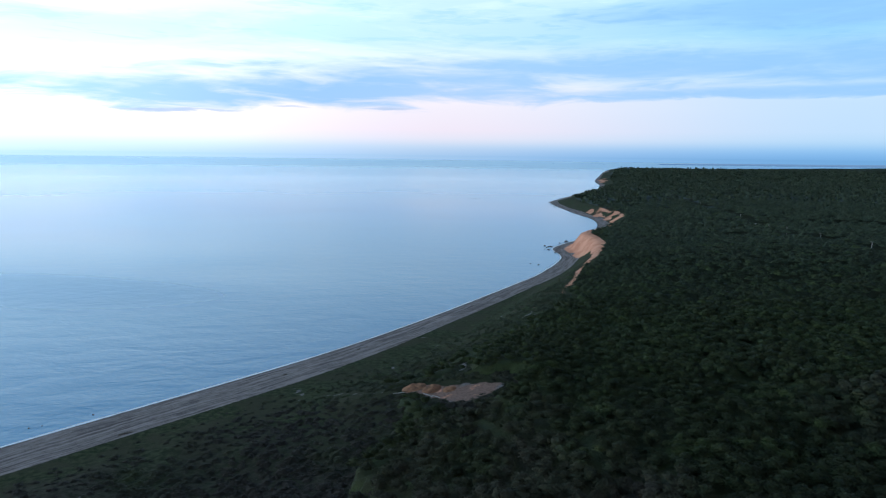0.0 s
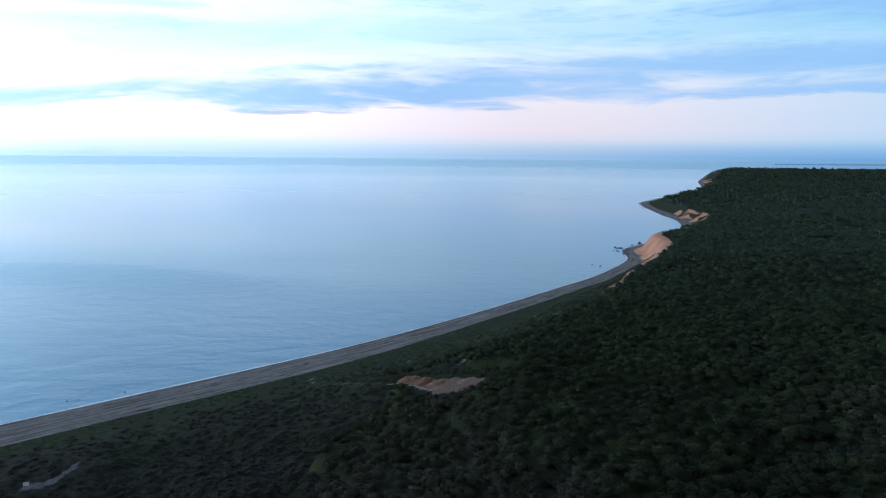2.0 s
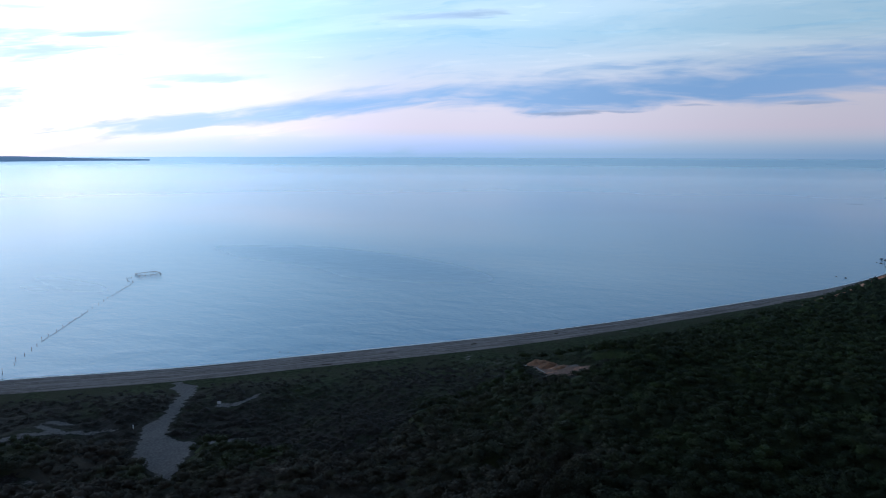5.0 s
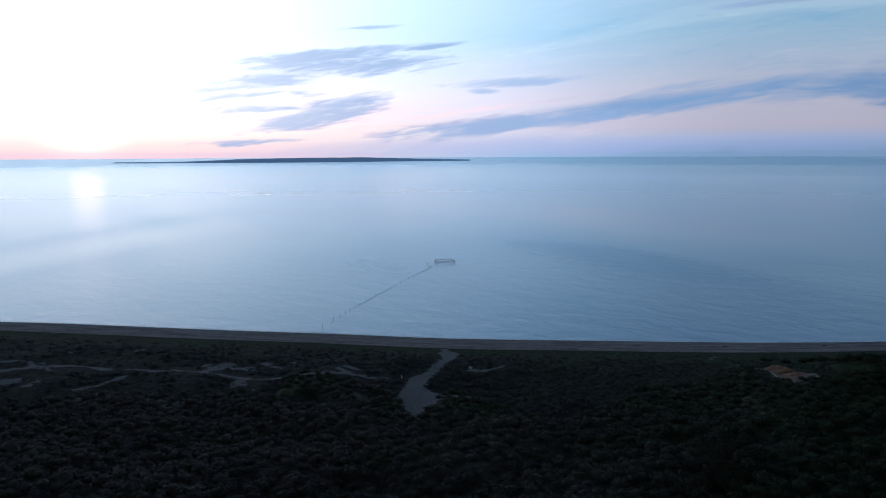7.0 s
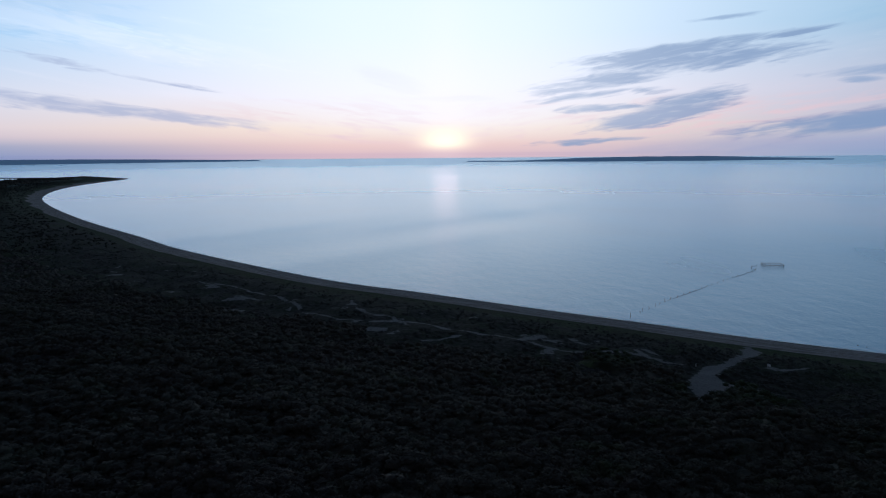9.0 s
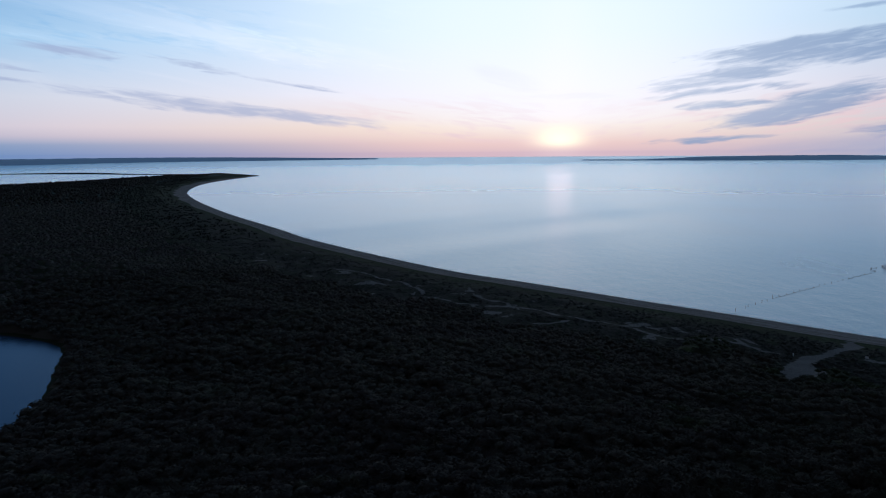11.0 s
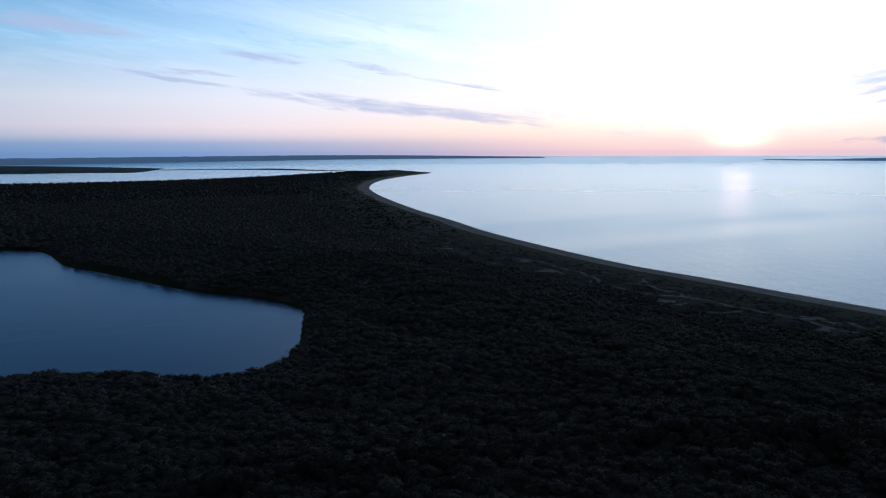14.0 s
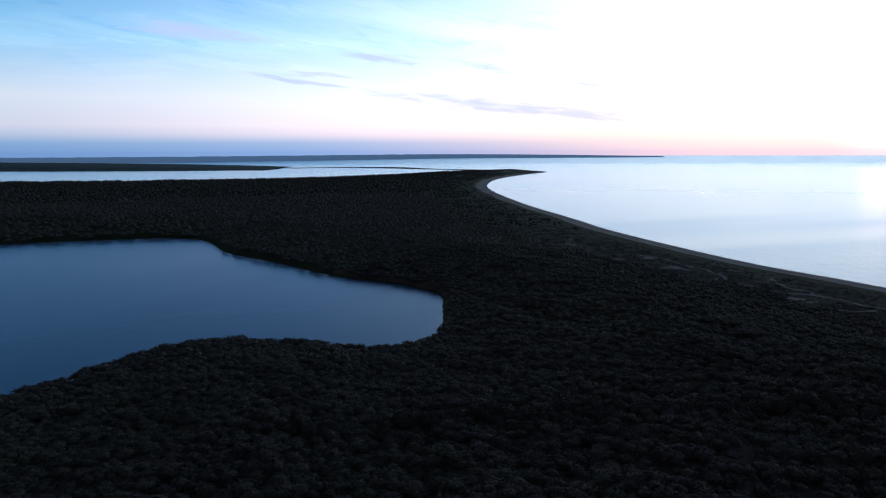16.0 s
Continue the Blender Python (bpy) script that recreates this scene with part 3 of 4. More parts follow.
def pale_mask(X, Y, d):
    m = 1 - ease(to_line(X, Y, TRACK), 1.2, 2.8)
    m = np.maximum(m, 1 - ease(ring_distance(X, Y, PAD), -0.8, 1.2))
    for t in TRAILS:
        m = np.maximum(m, (0.60 + 0.22 * lumps(X, Y, 15, 14)) * (1 - ease(to_line(X, Y, t), 0.6, np.interp(Y, [130, 200], [3.4, 1.5]) + 0.8 * lumps(X, Y, 16, 13))))
    m = np.maximum(m, 1 - ease(ring_distance(X, Y, CLEARING) + 1.6 * lumps(X, Y, 8, 15) + 0.8, -1.5, 1.5))
    # blown-out hollows scattered over the dunes
    blow = lumps(X, Y, 34, 11) + 0.6 * lumps(X, Y, 13, 12)
    field = ease(d, 40, 60) * (1 - ease(d, 105, 135)) * (1 - ease(Y, 60, 130)) * ease(Y, -420, -160)
    return np.maximum(m, 0.60 * field * ease(blow, 0.45, 0.95))


# ---------------------------------------------------------------- ground and water
gx = graded(-5000, 4950, -230, 60, 2.4, 0.024)
gy = graded(-4950, 4750, -60, 290, 2.4, 0.024)
GX, GY = np.meshgrid(gx, gy)
GD = shore_distance(GX, GY)
GZ = ground(GX, GY, GD)
terrain = mesh_object("ground", np.stack([GX, GY, GZ], -1).reshape(-1, 3), grid_faces(len(gx), len(gy)), GROUND)
tagged(terrain, "grassy dunes, sandy beach and wooded upland along a bay", "ground", kind="structure")
float_attribute(terrain, "shore", GD)


def run_along(X, Y, line):
    """How far along a line its nearest place lies."""
    best, run, at = np.full(X.shape, 1e18), np.zeros(X.shape), 0.0
    for (ax, ay), (bx, by) in zip(line[:-1], line[1:]):
        dx, dy = bx - ax, by - ay
        long = math.hypot(dx, dy)
        t = np.clip(((X - ax) * dx + (Y - ay) * dy) / max(long * long, 1e-9), 0, 1)
        q = (X - ax - t * dx) ** 2 + (Y - ay - t * dy) ** 2
        run, best, at = np.where(q < best, at + t * long, run), np.minimum(best, q), at + long
    return run


on_beach = np.abs(GD) < 60
run = np.zeros(GX.shape)
run[on_beach] = run_along(GX[on_beach], GY[on_beach], SHORE)
float_attribute(terrain, "run", run)
wide = np.interp(GY, [-800, -300, 100, 250, 340, 450, 700], [30, 26, 25, 25, 19, 17, 15])
float_attribute(terrain, "sand", 1 - ease(GD, wide - 2.5, wide + 2.5))
rise = (GD - np.maximum(14, rim(GY) * 0.42)) / (rim(GY) * 0.58) * np.interp(GY, [540, 570, 735, 760], [1.0, 0.84, 0.84, 1.0])
bare_run = np.interp(GY, [270, 300, 390, 440, 540, 570, 735, 760, 870, 900, 1070, 1105, 2300, 2420, 2750, 2850], [0, 0.25, 0.5, 0.95, 1.0, 1.3, 1.3, 0.2, 0.2, 0.6, 0.6, 0.1, 0.1, 0.8, 0.8, 0.1])
low_cut = np.interp(GY, [300, 480, 560, 600], [0.86, 0.82, 0.5, -0.2])
clay = bare_run * ease(rise, low_cut, low_cut + 0.15) * (1 - ease(rise, 0.95, 1.1)) + np.where(GY > 800, 0.6, 0.25) * lumps(GX, GY, 26, 9) * (bare_run > 0.3)
clay *= (GD > 12) & (GX > -100) & (rise < 1.15)
clay = np.maximum(clay, 0.34 * (1 - ease(ring_distance(GX, GY, CLEARING), -2.0, 1.0)) + 0.15 * lumps(GX, GY, 12, 8) * (ring_distance(GX, GY, CLEARING) < 0))
float_attribute(terrain, "clay", clay)
PALE = pale_mask(GX, GY, GD)
float_attribute(terrain, "pale", PALE)
float_attribute(terrain, "dune", ease(GD, 30, 48) * (1 - ease(GD, 95, 140)) * (1 - ease(GY, 110, 230)) * ease(GY, -700, -300))


def disc(name, rings, around, mat):
    a = np.arange(around) / around * 2 * pi
    R, A = np.meshgrid(rings, a, indexing="ij")
    X, Y = 130 + R * np.cos(A), -15 + R * np.sin(A)
    v = np.stack([X, Y, sea_level(X, Y)], -1).reshape(-1, 3)
    i = np.arange(len(rings) * around).reshape(len(rings), around)
    j = np.roll(i, -1, 1)
    return mesh_object(name, v, np.stack([i[:-1], i[1:], j[1:], j[:-1]], -1).reshape(-1, 4), mat)


sea = disc("water", np.r_[1, 150, 2790, np.linspace(2800, 4845, 40)], 240, SEA)
tagged(sea, "calm blue bay water mirroring the evening sky", "water", kind="structure")


def flat_ring(name, ring, z, mat):
    me = bpy.data.meshes.new(name)
    bm = bmesh.new()
    bm.faces.new([bm.verts.new((x, y, z)) for x, y in ring])
    bmesh.ops.triangulate(bm, faces=bm.faces[:])
    bm.normal_update()
    bm.faces.ensure_lookup_table()
    if bm.faces[0].normal.z < 0:
        bmesh.ops.reverse_faces(bm, faces=bm.faces[:])
    bm.to_mesh(me)
    bm.free()
    me.materials.append(mat)
    return new(name, me)


c = POND_EDGE.mean(0)
pond = flat_ring("pond", (c + (POND_EDGE[:-1] - c) * 1.004), POND_Z, POND)
tagged(pond, "still dark blue pond enclosed by low woods", "pond", kind="structure")


def sampled(grid, X, Y):
    """A value of the ground's grid, between its nodes."""
    X, Y = np.asarray(X, float), np.asarray(Y, float)
    i = np.clip(np.searchsorted(gx, X) - 1, 0, len(gx) - 2)
    j = np.clip(np.searchsorted(gy, Y) - 1, 0, len(gy) - 2)
    u, v = (X - gx[i]) / (gx[i + 1] - gx[i]), (Y - gy[j]) / (gy[j + 1] - gy[j])
    return (grid[j, i] * (1 - u) + grid[j, i + 1] * u) * (1 - v) + (grid[j + 1, i] * (1 - u) + grid[j + 1, i + 1] * u) * v


# ---------------------------------------------------------------- woods
def leafy_crown(r, around, rings, leaves, size, lobes, flat=0.74):
    """A lobed crown of radius about 1 with loose leaf clumps over it: verts and quads."""
    c = [(0, 0, 0.22, 0.62)] + [(cos(k * 2 * pi / lobes + r.uniform(-0.4, 0.4)) * r.uniform(0.34, 0.56), sin(k * 2 * pi / lobes + r.uniform(-0.4, 0.4)) * r.uniform(0.34, 0.56),
                                 r.uniform(-0.22, 0.24), r.uniform(0.36, 0.5)) for k in range(lobes)]
    c = np.array(c)

    def reach(n):
        b = c[:, :3] @ n
        q = b * b - (c[:, :3] ** 2).sum(1) + c[:, 3] ** 2
        return max(0.35, np.where(q > 0, b + np.sqrt(np.maximum(q, 0)), 0).max())

    v, f = [], []
    for j in range(rings):
        th = radians(112 - (112 - 14) * j / (rings - 1))
        for i in range(around):
            a = 2 * pi * (i + 0.5 * (j % 2)) / around
            n = np.array([cos(a) * sin(th), sin(a) * sin(th), cos(th)])
            v.append(n * reach(n) * r.uniform(0.9, 1.08))
    for j in range(rings - 1):
        for i in range(around):
            k = (i + 1) % around
            f.append((j * around + i, j * around + k, (j + 1) * around + k, (j + 1) * around + i))
    o = (rings - 1) * around
    f += [(o + i, o + i + 1, o + around - 2 - i, o + around - 1 - i) for i in range(around // 2 - 1)]
    core = len(v)
    v = [p * 0.82 for p in v]
    for k in range(leaves):
        a, s = r.uniform(0, 2 * pi), 1.0 - 1.3 * r.uniform(0, 1) ** 1.2
        n = np.array([cos(a) * math.sqrt(1 - s * s), sin(a) * math.sqrt(1 - s * s), s])
        p = n * reach(n) * r.uniform(0.84, 1.1)
        n = n + r.uniform(-0.9, 0.9, 3)
        n /= np.linalg.norm(n)
        u = np.cross(n, r.uniform(-1, 1, 3))
        u /= np.linalg.norm(u)
        w = np.cross(n, u)
        q = size * r.uniform(0.55, 1.35)
        v += [p + u * q * 0.6, p - u * q * 0.45 + w * q * r.uniform(0.3, 0.6), p - u * q * 0.45 - w * q * r.uniform(0.3, 0.6)]
    v = np.array(v)
    v[:, 2] *= flat
    t = [(a, b, c) for a, b, c, d in f] + [(a, c, d) for a, b, c, d in f]
    return v, np.array(t + [(core + 3 * k, core + 3 * k + 1, core + 3 * k + 2) for k in range(leaves)])


def scatter(x0, x1, y0, y1, step, seed):
    r = np.random.RandomState(seed)
    X, Y = np.meshgrid(np.arange(x0, x1, step), np.arange(y0, y1, step))
    X, Y = X.ravel() + r.uniform(-0.58, 0.58, X.size) * step, Y.ravel() + r.uniform(-0.58, 0.58, Y.size) * step
    return X, Y, r


PATH_A, PATH_B = np.array([0.0, 0.0]), np.array([277.0, -30.0])


def line_distance(X, Y):
    return to_line(X, Y, np.array([PATH_A, PATH_B]))


def wooded(X, Y, r, d):
    """Where trees stand: behind the dunes, off the tracks, out of the water."""
    b = rim(Y)
    edge = np.where(Y > 120, np.maximum(36, b * np.interp(Y, [120, 240, 320, 560], [0.66, 0.68, 0.98, 1.02])), np.interp(Y, [-600, -200, 60, 120], [150, 130, 112, 78]))
    ok = d > edge + np.where(Y > 120, 6, 14) * lumps(X, Y, 60, 21)
    s = ok & (X > -320) & (X < 280) & (Y < -140) & (Y > -760)
    ok[s] = ring_distance(X[s], Y[s], POND_EDGE[:-1]) > 3.0
    s = ok & (X > -350) & (X < 60) & (Y > -150) & (Y < 340)
    x, y = X[s], Y[s]
    clear = (to_line(x, y, TRACK) > 5) & (ring_distance(x, y, PAD) > 2.5) & (ring_distance(x, y, CLEARING) > 5.0)
    ok[s] = clear & (np.min([to_line(x, y, t) for t in TRAILS], 0) > 2.5)
    s = ok & (X > 270) & (X < 480) & (Y > 370)
    ok[s] = to_line(X[s], Y[s], ROAD) > 7
    # bare cliffs carry no trees
    rs = (d - np.maximum(14, b * 0.42)) / (b * 0.58)
    ok &= ~((Y > 330) & (rs < 1.06))
    return ok


def in_view(X, Y):
    """The sector that the flight looks over, with a margin."""
    az0 = np.degrees(np.arctan2(-(X - 0), Y))
    az1 = np.degrees(np.arctan2(-(X - 277), Y + 30))
    return (az0 > -40) & (az1 > -40) & (az0 < 158) | (az1 > 50) & (az1 < 155)


def joined_quads(name, protos, X, Y, Z, size, tall, r, mat, label, category):
    """Many crowns as one sheet of leaf clumps."""
    pick = r.randint(len(protos), size=len(X))
    turn = r.uniform(0, 2 * pi, len(X))
    blocks, faces, at = [], [], 0
    for k, (v, f) in enumerate(protos):
        s = pick == k
        c, n, w = np.cos(turn[s])[:, None], np.sin(turn[s])[:, None], size[s][:, None]
        a = r.uniform(0.85, 1.2, s.sum())[:, None]
        blocks.append(np.stack([X[s][:, None] + w * (c * v[:, 0] * a - n * v[:, 1] / a), Y[s][:, None] + w * (n * v[:, 0] * a + c * v[:, 1] / a),
                                Z[s][:, None] + tall[s][:, None] + w * v[:, 2]], -1).reshape(-1, 3))
        faces.append((np.arange(s.sum())[:, None, None] * len(v) + f + at).reshape(-1, 3))
        at += s.sum() * len(v)
    ob = mesh_object(name, np.concatenate(blocks), np.concatenate(faces), mat)
    return tagged(ob, label, category, kind="stuff")


rr = np.random.RandomState(4)
X, Y, r = scatter(-330, 420, -420, 420, 3.35, 7)
pd = line_distance(X, Y)
keep = pd < 330
X, Y, pd = X[keep], Y[keep], pd[keep]
d = sampled(GD, X, Y)
keep = wooded(X, Y, r, d)
X, Y, pd, d = X[keep], Y[keep], pd[keep], d[keep]
Z = sampled(GZ, X, Y)
SIZE = r.uniform(1.35, 2.75, len(X)) * np.interp(d, [60, 140, 220], [0.62, 0.85, 1.0])
TALL = (r.uniform(4.3, 5.3, len(X)) + 1.1 * lumps(X, Y, 26, 61) + 1.0 * lumps(X, Y, 64, 62)) * np.interp(d, [60, 140, 220], [0.45, 0.8, 1.0])
by_pond = (X > -330) & (X < 290) & (Y < -120)
TALL[by_pond] *= np.interp(ring_distance(X[by_pond], Y[by_pond], POND_EDGE[:-1]), [3, 30], [0.7, 1.0])
stretch = to_line(X, Y, np.array([(35.0, 130.0), (55, 60), (85, -40), (135, -130)]))
near = np.argsort(stretch)[:300]
is_near = np.zeros(len(X), bool)
is_near[near] = True


def oak_parts(k):
    """Trunk with limbs, and crown, of an oak of unit size: crown radius 1 at height 1.5."""
    q = np.random.RandomState(50 + k)
    bm = bmesh.new()

    def limb(p0, p1, r0, r1):
        p0, p1 = Vector(p0), Vector(p1)
        t = (p1 - p0).to_track_quat("Z", "Y").to_matrix()
        rings = []
        for p, rad in ((p0, r0), (p0.lerp(p1, 0.5) + Vector(q.uniform(-0.05, 0.05, 3)), (r0 + r1) / 2), (p1, r1)):
            rings.append([bm.verts.new(p + t @ Vector((cos(i * pi / 3) * rad, sin(i * pi / 3) * rad, 0))) for i in range(6)])
        for a, b in zip(rings[:-1], rings[1:]):
            for i in range(6):
                bm.faces.new((a[i], a[(i + 1) % 6], b[(i + 1) % 6], b[i]))

    limb((0, 0, -0.15), (0.05, 0.02, 0.9), 0.085, 0.06)
    for i in range(5):
        a = i * 2 * pi / 5 + q.uniform(-0.3, 0.3)
        limb((0.05, 0.02, 0.85), (cos(a) * 0.55, sin(a) * 0.55, 1.35 + q.uniform(-0.1, 0.2)), 0.045, 0.015)
    me = bpy.data.meshes.new("trunk")
    bm.to_mesh(me)
    bm.free()
    me.materials.append(BARK)
    v, f = leafy_crown(q, 12, 5, 620, 0.17, 7, 0.64)
    v[:, 2] += 1.5
    return me, v, f


def oak(k):
    me, v, f = oak_parts(k)
    root = new("oak_tree")
    trunk = new("trunk", me)
    trunk.parent = root
    mesh_object("crown", v, f, LEAF, root)
    return tagged(root, "low wind-shaped oak with a dense dark green crown", "tree", "coastal oak wood")


oaks = [oak(k) for k in range(6)]
for n, i in enumerate(near):
    m = pose(X[i], Y[i], Z[i] - 0.1, 0, 0, r.uniform(0, 360))
    s = float(SIZE[i]) * 1.2
    if n < 6:
        o = oaks[n]
        o.matrix_basis = m
    else:
        o = copy_thing(oaks[n % 6], m)
    o.scale = (s, s, float(TALL[i]) / 1.5)

protos_a = [leafy_crown(rr, 8, 3, 130, 0.21, 6, 0.54) for k in range(6)]
protos_b = [leafy_crown(rr, 6, 3, 46, 0.27, 5, 0.52) for k in range(8)]
protos_c = [leafy_crown(rr, 6, 2, 14, 0.40, 4, 0.50) for k in range(6)]
protos_e = [leafy_crown(rr, 6, 2, 14, 0.34, 5, 0.38) for k in range(6)]
seen = in_view(X, Y)
mid = ~is_near & seen & (stretch < 85)
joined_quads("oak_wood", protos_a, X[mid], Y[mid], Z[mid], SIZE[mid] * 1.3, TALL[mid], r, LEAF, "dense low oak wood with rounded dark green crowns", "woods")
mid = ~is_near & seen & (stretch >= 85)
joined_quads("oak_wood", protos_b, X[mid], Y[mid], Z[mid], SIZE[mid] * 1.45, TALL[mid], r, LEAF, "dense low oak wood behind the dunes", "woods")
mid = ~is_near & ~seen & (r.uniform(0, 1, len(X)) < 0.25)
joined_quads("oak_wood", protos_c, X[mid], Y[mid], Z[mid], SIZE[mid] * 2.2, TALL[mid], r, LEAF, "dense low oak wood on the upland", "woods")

# leafy understorey that closes the canopy between the crowns
s = (line_distance(GX, GY) < 345) & (GD > 30) & (GX > -340) & (GX < 430)
shut = np.zeros(GX.shape, bool)
shut[s] = wooded(GX[s], GY[s], None, GD[s])
rw = np.random.RandomState(14)
UZ = (4.2 + 1.1 * lumps(GX, GY, 26, 61) + 1.0 * lumps(GX, GY, 64, 62)) * np.interp(GD, [60, 140, 220], [0.45, 0.8, 1.0]) + rw.uniform(-1.9, -0.5, GX.shape)
UZ = np.where(shut, GZ + UZ, GZ - 1.0)
f = grid_faces(len(gx), len(gy))
f = f[shut.ravel()[f].any(1)]
used, f = np.unique(f, return_inverse=True)
ob = mesh_object("understorey", np.stack([GX, GY, UZ], -1).reshape(-1, 3)[used], f.reshape(-1, 4), LEAF)
tagged(ob, "leafy dark understorey closing the oak canopy", "woods", kind="stuff")

for lo, hi, step, small, large, seed in ((328, 620, 5.4, 3.6, 5.0, 17), (620, 1150, 8.0, 5.4, 7.2, 18)):
    X, Y, r = scatter(-1050, 700, -1250, 1250, step, seed)
    pd = line_distance(X, Y)
    keep = (pd >= lo) & (pd < hi) & in_view(X, Y)
    X, Y = X[keep], Y[keep]
    d = sampled(GD, X, Y)
    keep = wooded(X, Y, r, d)
    X, Y, d = X[keep], Y[keep], d[keep]
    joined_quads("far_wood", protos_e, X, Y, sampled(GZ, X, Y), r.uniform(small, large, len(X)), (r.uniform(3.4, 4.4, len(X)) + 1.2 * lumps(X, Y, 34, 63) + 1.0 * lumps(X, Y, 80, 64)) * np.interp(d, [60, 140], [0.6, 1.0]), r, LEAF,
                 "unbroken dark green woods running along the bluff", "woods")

X, Y, r = scatter(-2700, 1700, -2000, 2900, 16.0, 27)
pd = line_distance(X, Y)
keep = (pd >= 1150) & (pd < 2750) & in_view(X, Y)
X, Y = X[keep], Y[keep]
d = sampled(GD, X, Y)
keep = wooded(X, Y, r, d)
X, Y, d = X[keep], Y[keep], d[keep]
protos_d = [leafy_crown(rr, 6, 2, 6, 0.6, 3) for k in range(6)]
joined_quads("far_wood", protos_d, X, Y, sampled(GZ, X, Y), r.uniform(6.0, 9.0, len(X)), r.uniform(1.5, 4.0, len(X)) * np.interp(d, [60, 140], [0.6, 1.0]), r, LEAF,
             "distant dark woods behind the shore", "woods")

X, Y, r = scatter(300, 3600, 2300, 4500, 27.0, 37)
pd = line_distance(X, Y)
keep = (pd >= 2750) & (pd < 3900) & in_view(X, Y)
X, Y = X[keep], Y[keep]
d = sampled(GD, X, Y)
keep = d > 60
X, Y, d = X[keep], Y[keep], d[keep]
joined_quads("far_wood", protos_d, X, Y, sampled(GZ, X, Y), r.uniform(15.0, 17.0, len(X)), r.uniform(2.0, 3.5, len(X)), r, LEAF, "distant dark woods to the skyline", "woods")

# the canopy beyond, where single crowns can no longer be told apart
WZ = GZ + 0.5 + 1.6 * lumps(GX, GY, 37, 31) + 1.2 * lumps(GX, GY, 90, 32)
rw = np.random.RandomState(9)
WZ = WZ + rw.uniform(-1.2, 1.2, WZ.shape)
b = rim(GY)
back_d = to_line(GX, GY, BACK)
wood = (GD > np.where(GY > 120, b * 1.1, 140)) & (line_distance(GX, GY) > 1050) & (line_distance(GX, GY) < 3500) & (back_d > 15)
WZ = np.where(wood, WZ, GZ - 1.0)
f = grid_faces(len(gx), len(gy))
f = f[wood.ravel()[f].any(1)]
used, f = np.unique(f, return_inverse=True)
ob = mesh_object("distant_canopy", np.stack([GX, GY, WZ], -1).reshape(-1, 3)[used], f.reshape(-1, 4), FARWOOD, smooth=False)
tagged(ob, "distant dark canopy of the coastal woods", "woods", kind="stuff")

# dune scrub and beach grass
X, Y, r = scatter(-520, 200, -330, 520, 2.9, 23)
d = sampled(GD, X, Y)
pd = line_distance(X, Y)
thick = 0.5 + 0.5 * lumps(X, Y, 28, 41)
b = rim(Y)
bank = np.where(Y > 120, np.maximum(44, b * 0.75), np.interp(Y, [-600, -200, 60, 120], [155, 135, 116, 84]))
keep = (d > 30) & (d < bank + np.interp(Y, [100, 140], [8, 36])) & in_view(X, Y) & (r.uniform(0, 1, len(X)) < np.interp(d, [30, 40, 60], [0.2, 0.7, 1.0]) * np.clip(thick + np.interp(Y, [40, 130], [0.0, 0.75]), 0.12, 1) * np.interp(Y, [0, 120], [0.45, 1.0]))
X, Y, d = X[keep], Y[keep], d[keep]
keep = (sampled(PALE, X, Y) < 0.14) & (sampled(clay, X, Y) < 0.3)
X, Y, d = X[keep], Y[keep], d[keep]
low = r.uniform(1.0, 2.8, len(X)) * np.interp(d, [28, 50, 110], [0.5, 1.0, 1.5])
joined_quads("dune_scrub", [leafy_crown(rr, 6, 2, 26, 0.24, 5, 0.24) for k in range(6)], X, Y, sampled(GZ, X, Y), low * 1.15, low * 0.06, r, SCRUB, "low patchy scrub over the dunes", "shrubs")

X, Y, r = scatter(-2300, -500, -1150, -40, 7.5, 29)
d = sampled(GD, X, Y)
keep = (d > 38) & (d < 175) & (r.uniform(0, 1, len(X)) < np.clip(0.35 + 0.6 * lumps(X, Y, 80, 43) + (d - 38) / 120, 0.1, 1))
X, Y = X[keep], Y[keep]
low = r.uniform(1.5, 3.4, len(X))
joined_quads("dune_scrub", protos_c, X, Y, sampled(GZ, X, Y), low, low * 0.2, r, SCRUB, "dark scrub over the low neck behind the beach", "shrubs")


# ---------------------------------------------------------------- far shores
def far_land(name, line, wide, heights, label, mat):
    """A low ridge of land along a line, rising unevenly from the water."""
    p = curve(line, 45.0)
    r = np.random.RandomState(len(p))
    along = np.linspace(0, 1, len(p))
    h = np.interp(along, np.linspace(0, 1, len(heights)), heights)
    t = np.gradient(p, axis=0)
    n = np.stack([-t[:, 1], t[:, 0]], -1) / np.hypot(*t.T)[:, None]
    prof = [(-0.5, -2.0, 0), (-0.47, 0.4, 0), (-0.40, 0.5, 0.25), (-0.3, 0.2, 0.75), (-0.12, 0, 1.0), (0.1, 0, 1.0), (0.3, 0, 0.85), (0.5, -2.0, 0)]
    rows = []
    for off, base, k in prof:
        q = p + n * wide * off * (0.55 + 0.45 * np.minimum(1, h / max(heights)))[:, None]
        jig = r.uniform(0.95, 1.04, len(p))
        rows.append(np.stack([q[:, 0], q[:, 1], sea_level(q[:, 0], q[:, 1]) + base + h * k * jig], -1))
    v = np.stack(rows, 1).reshape(-1, 3)
    ob = mesh_object(name, v, grid_faces(len(prof), len(p)), mat, smooth=False)
    return tagged(ob, label, "land", kind="structure")


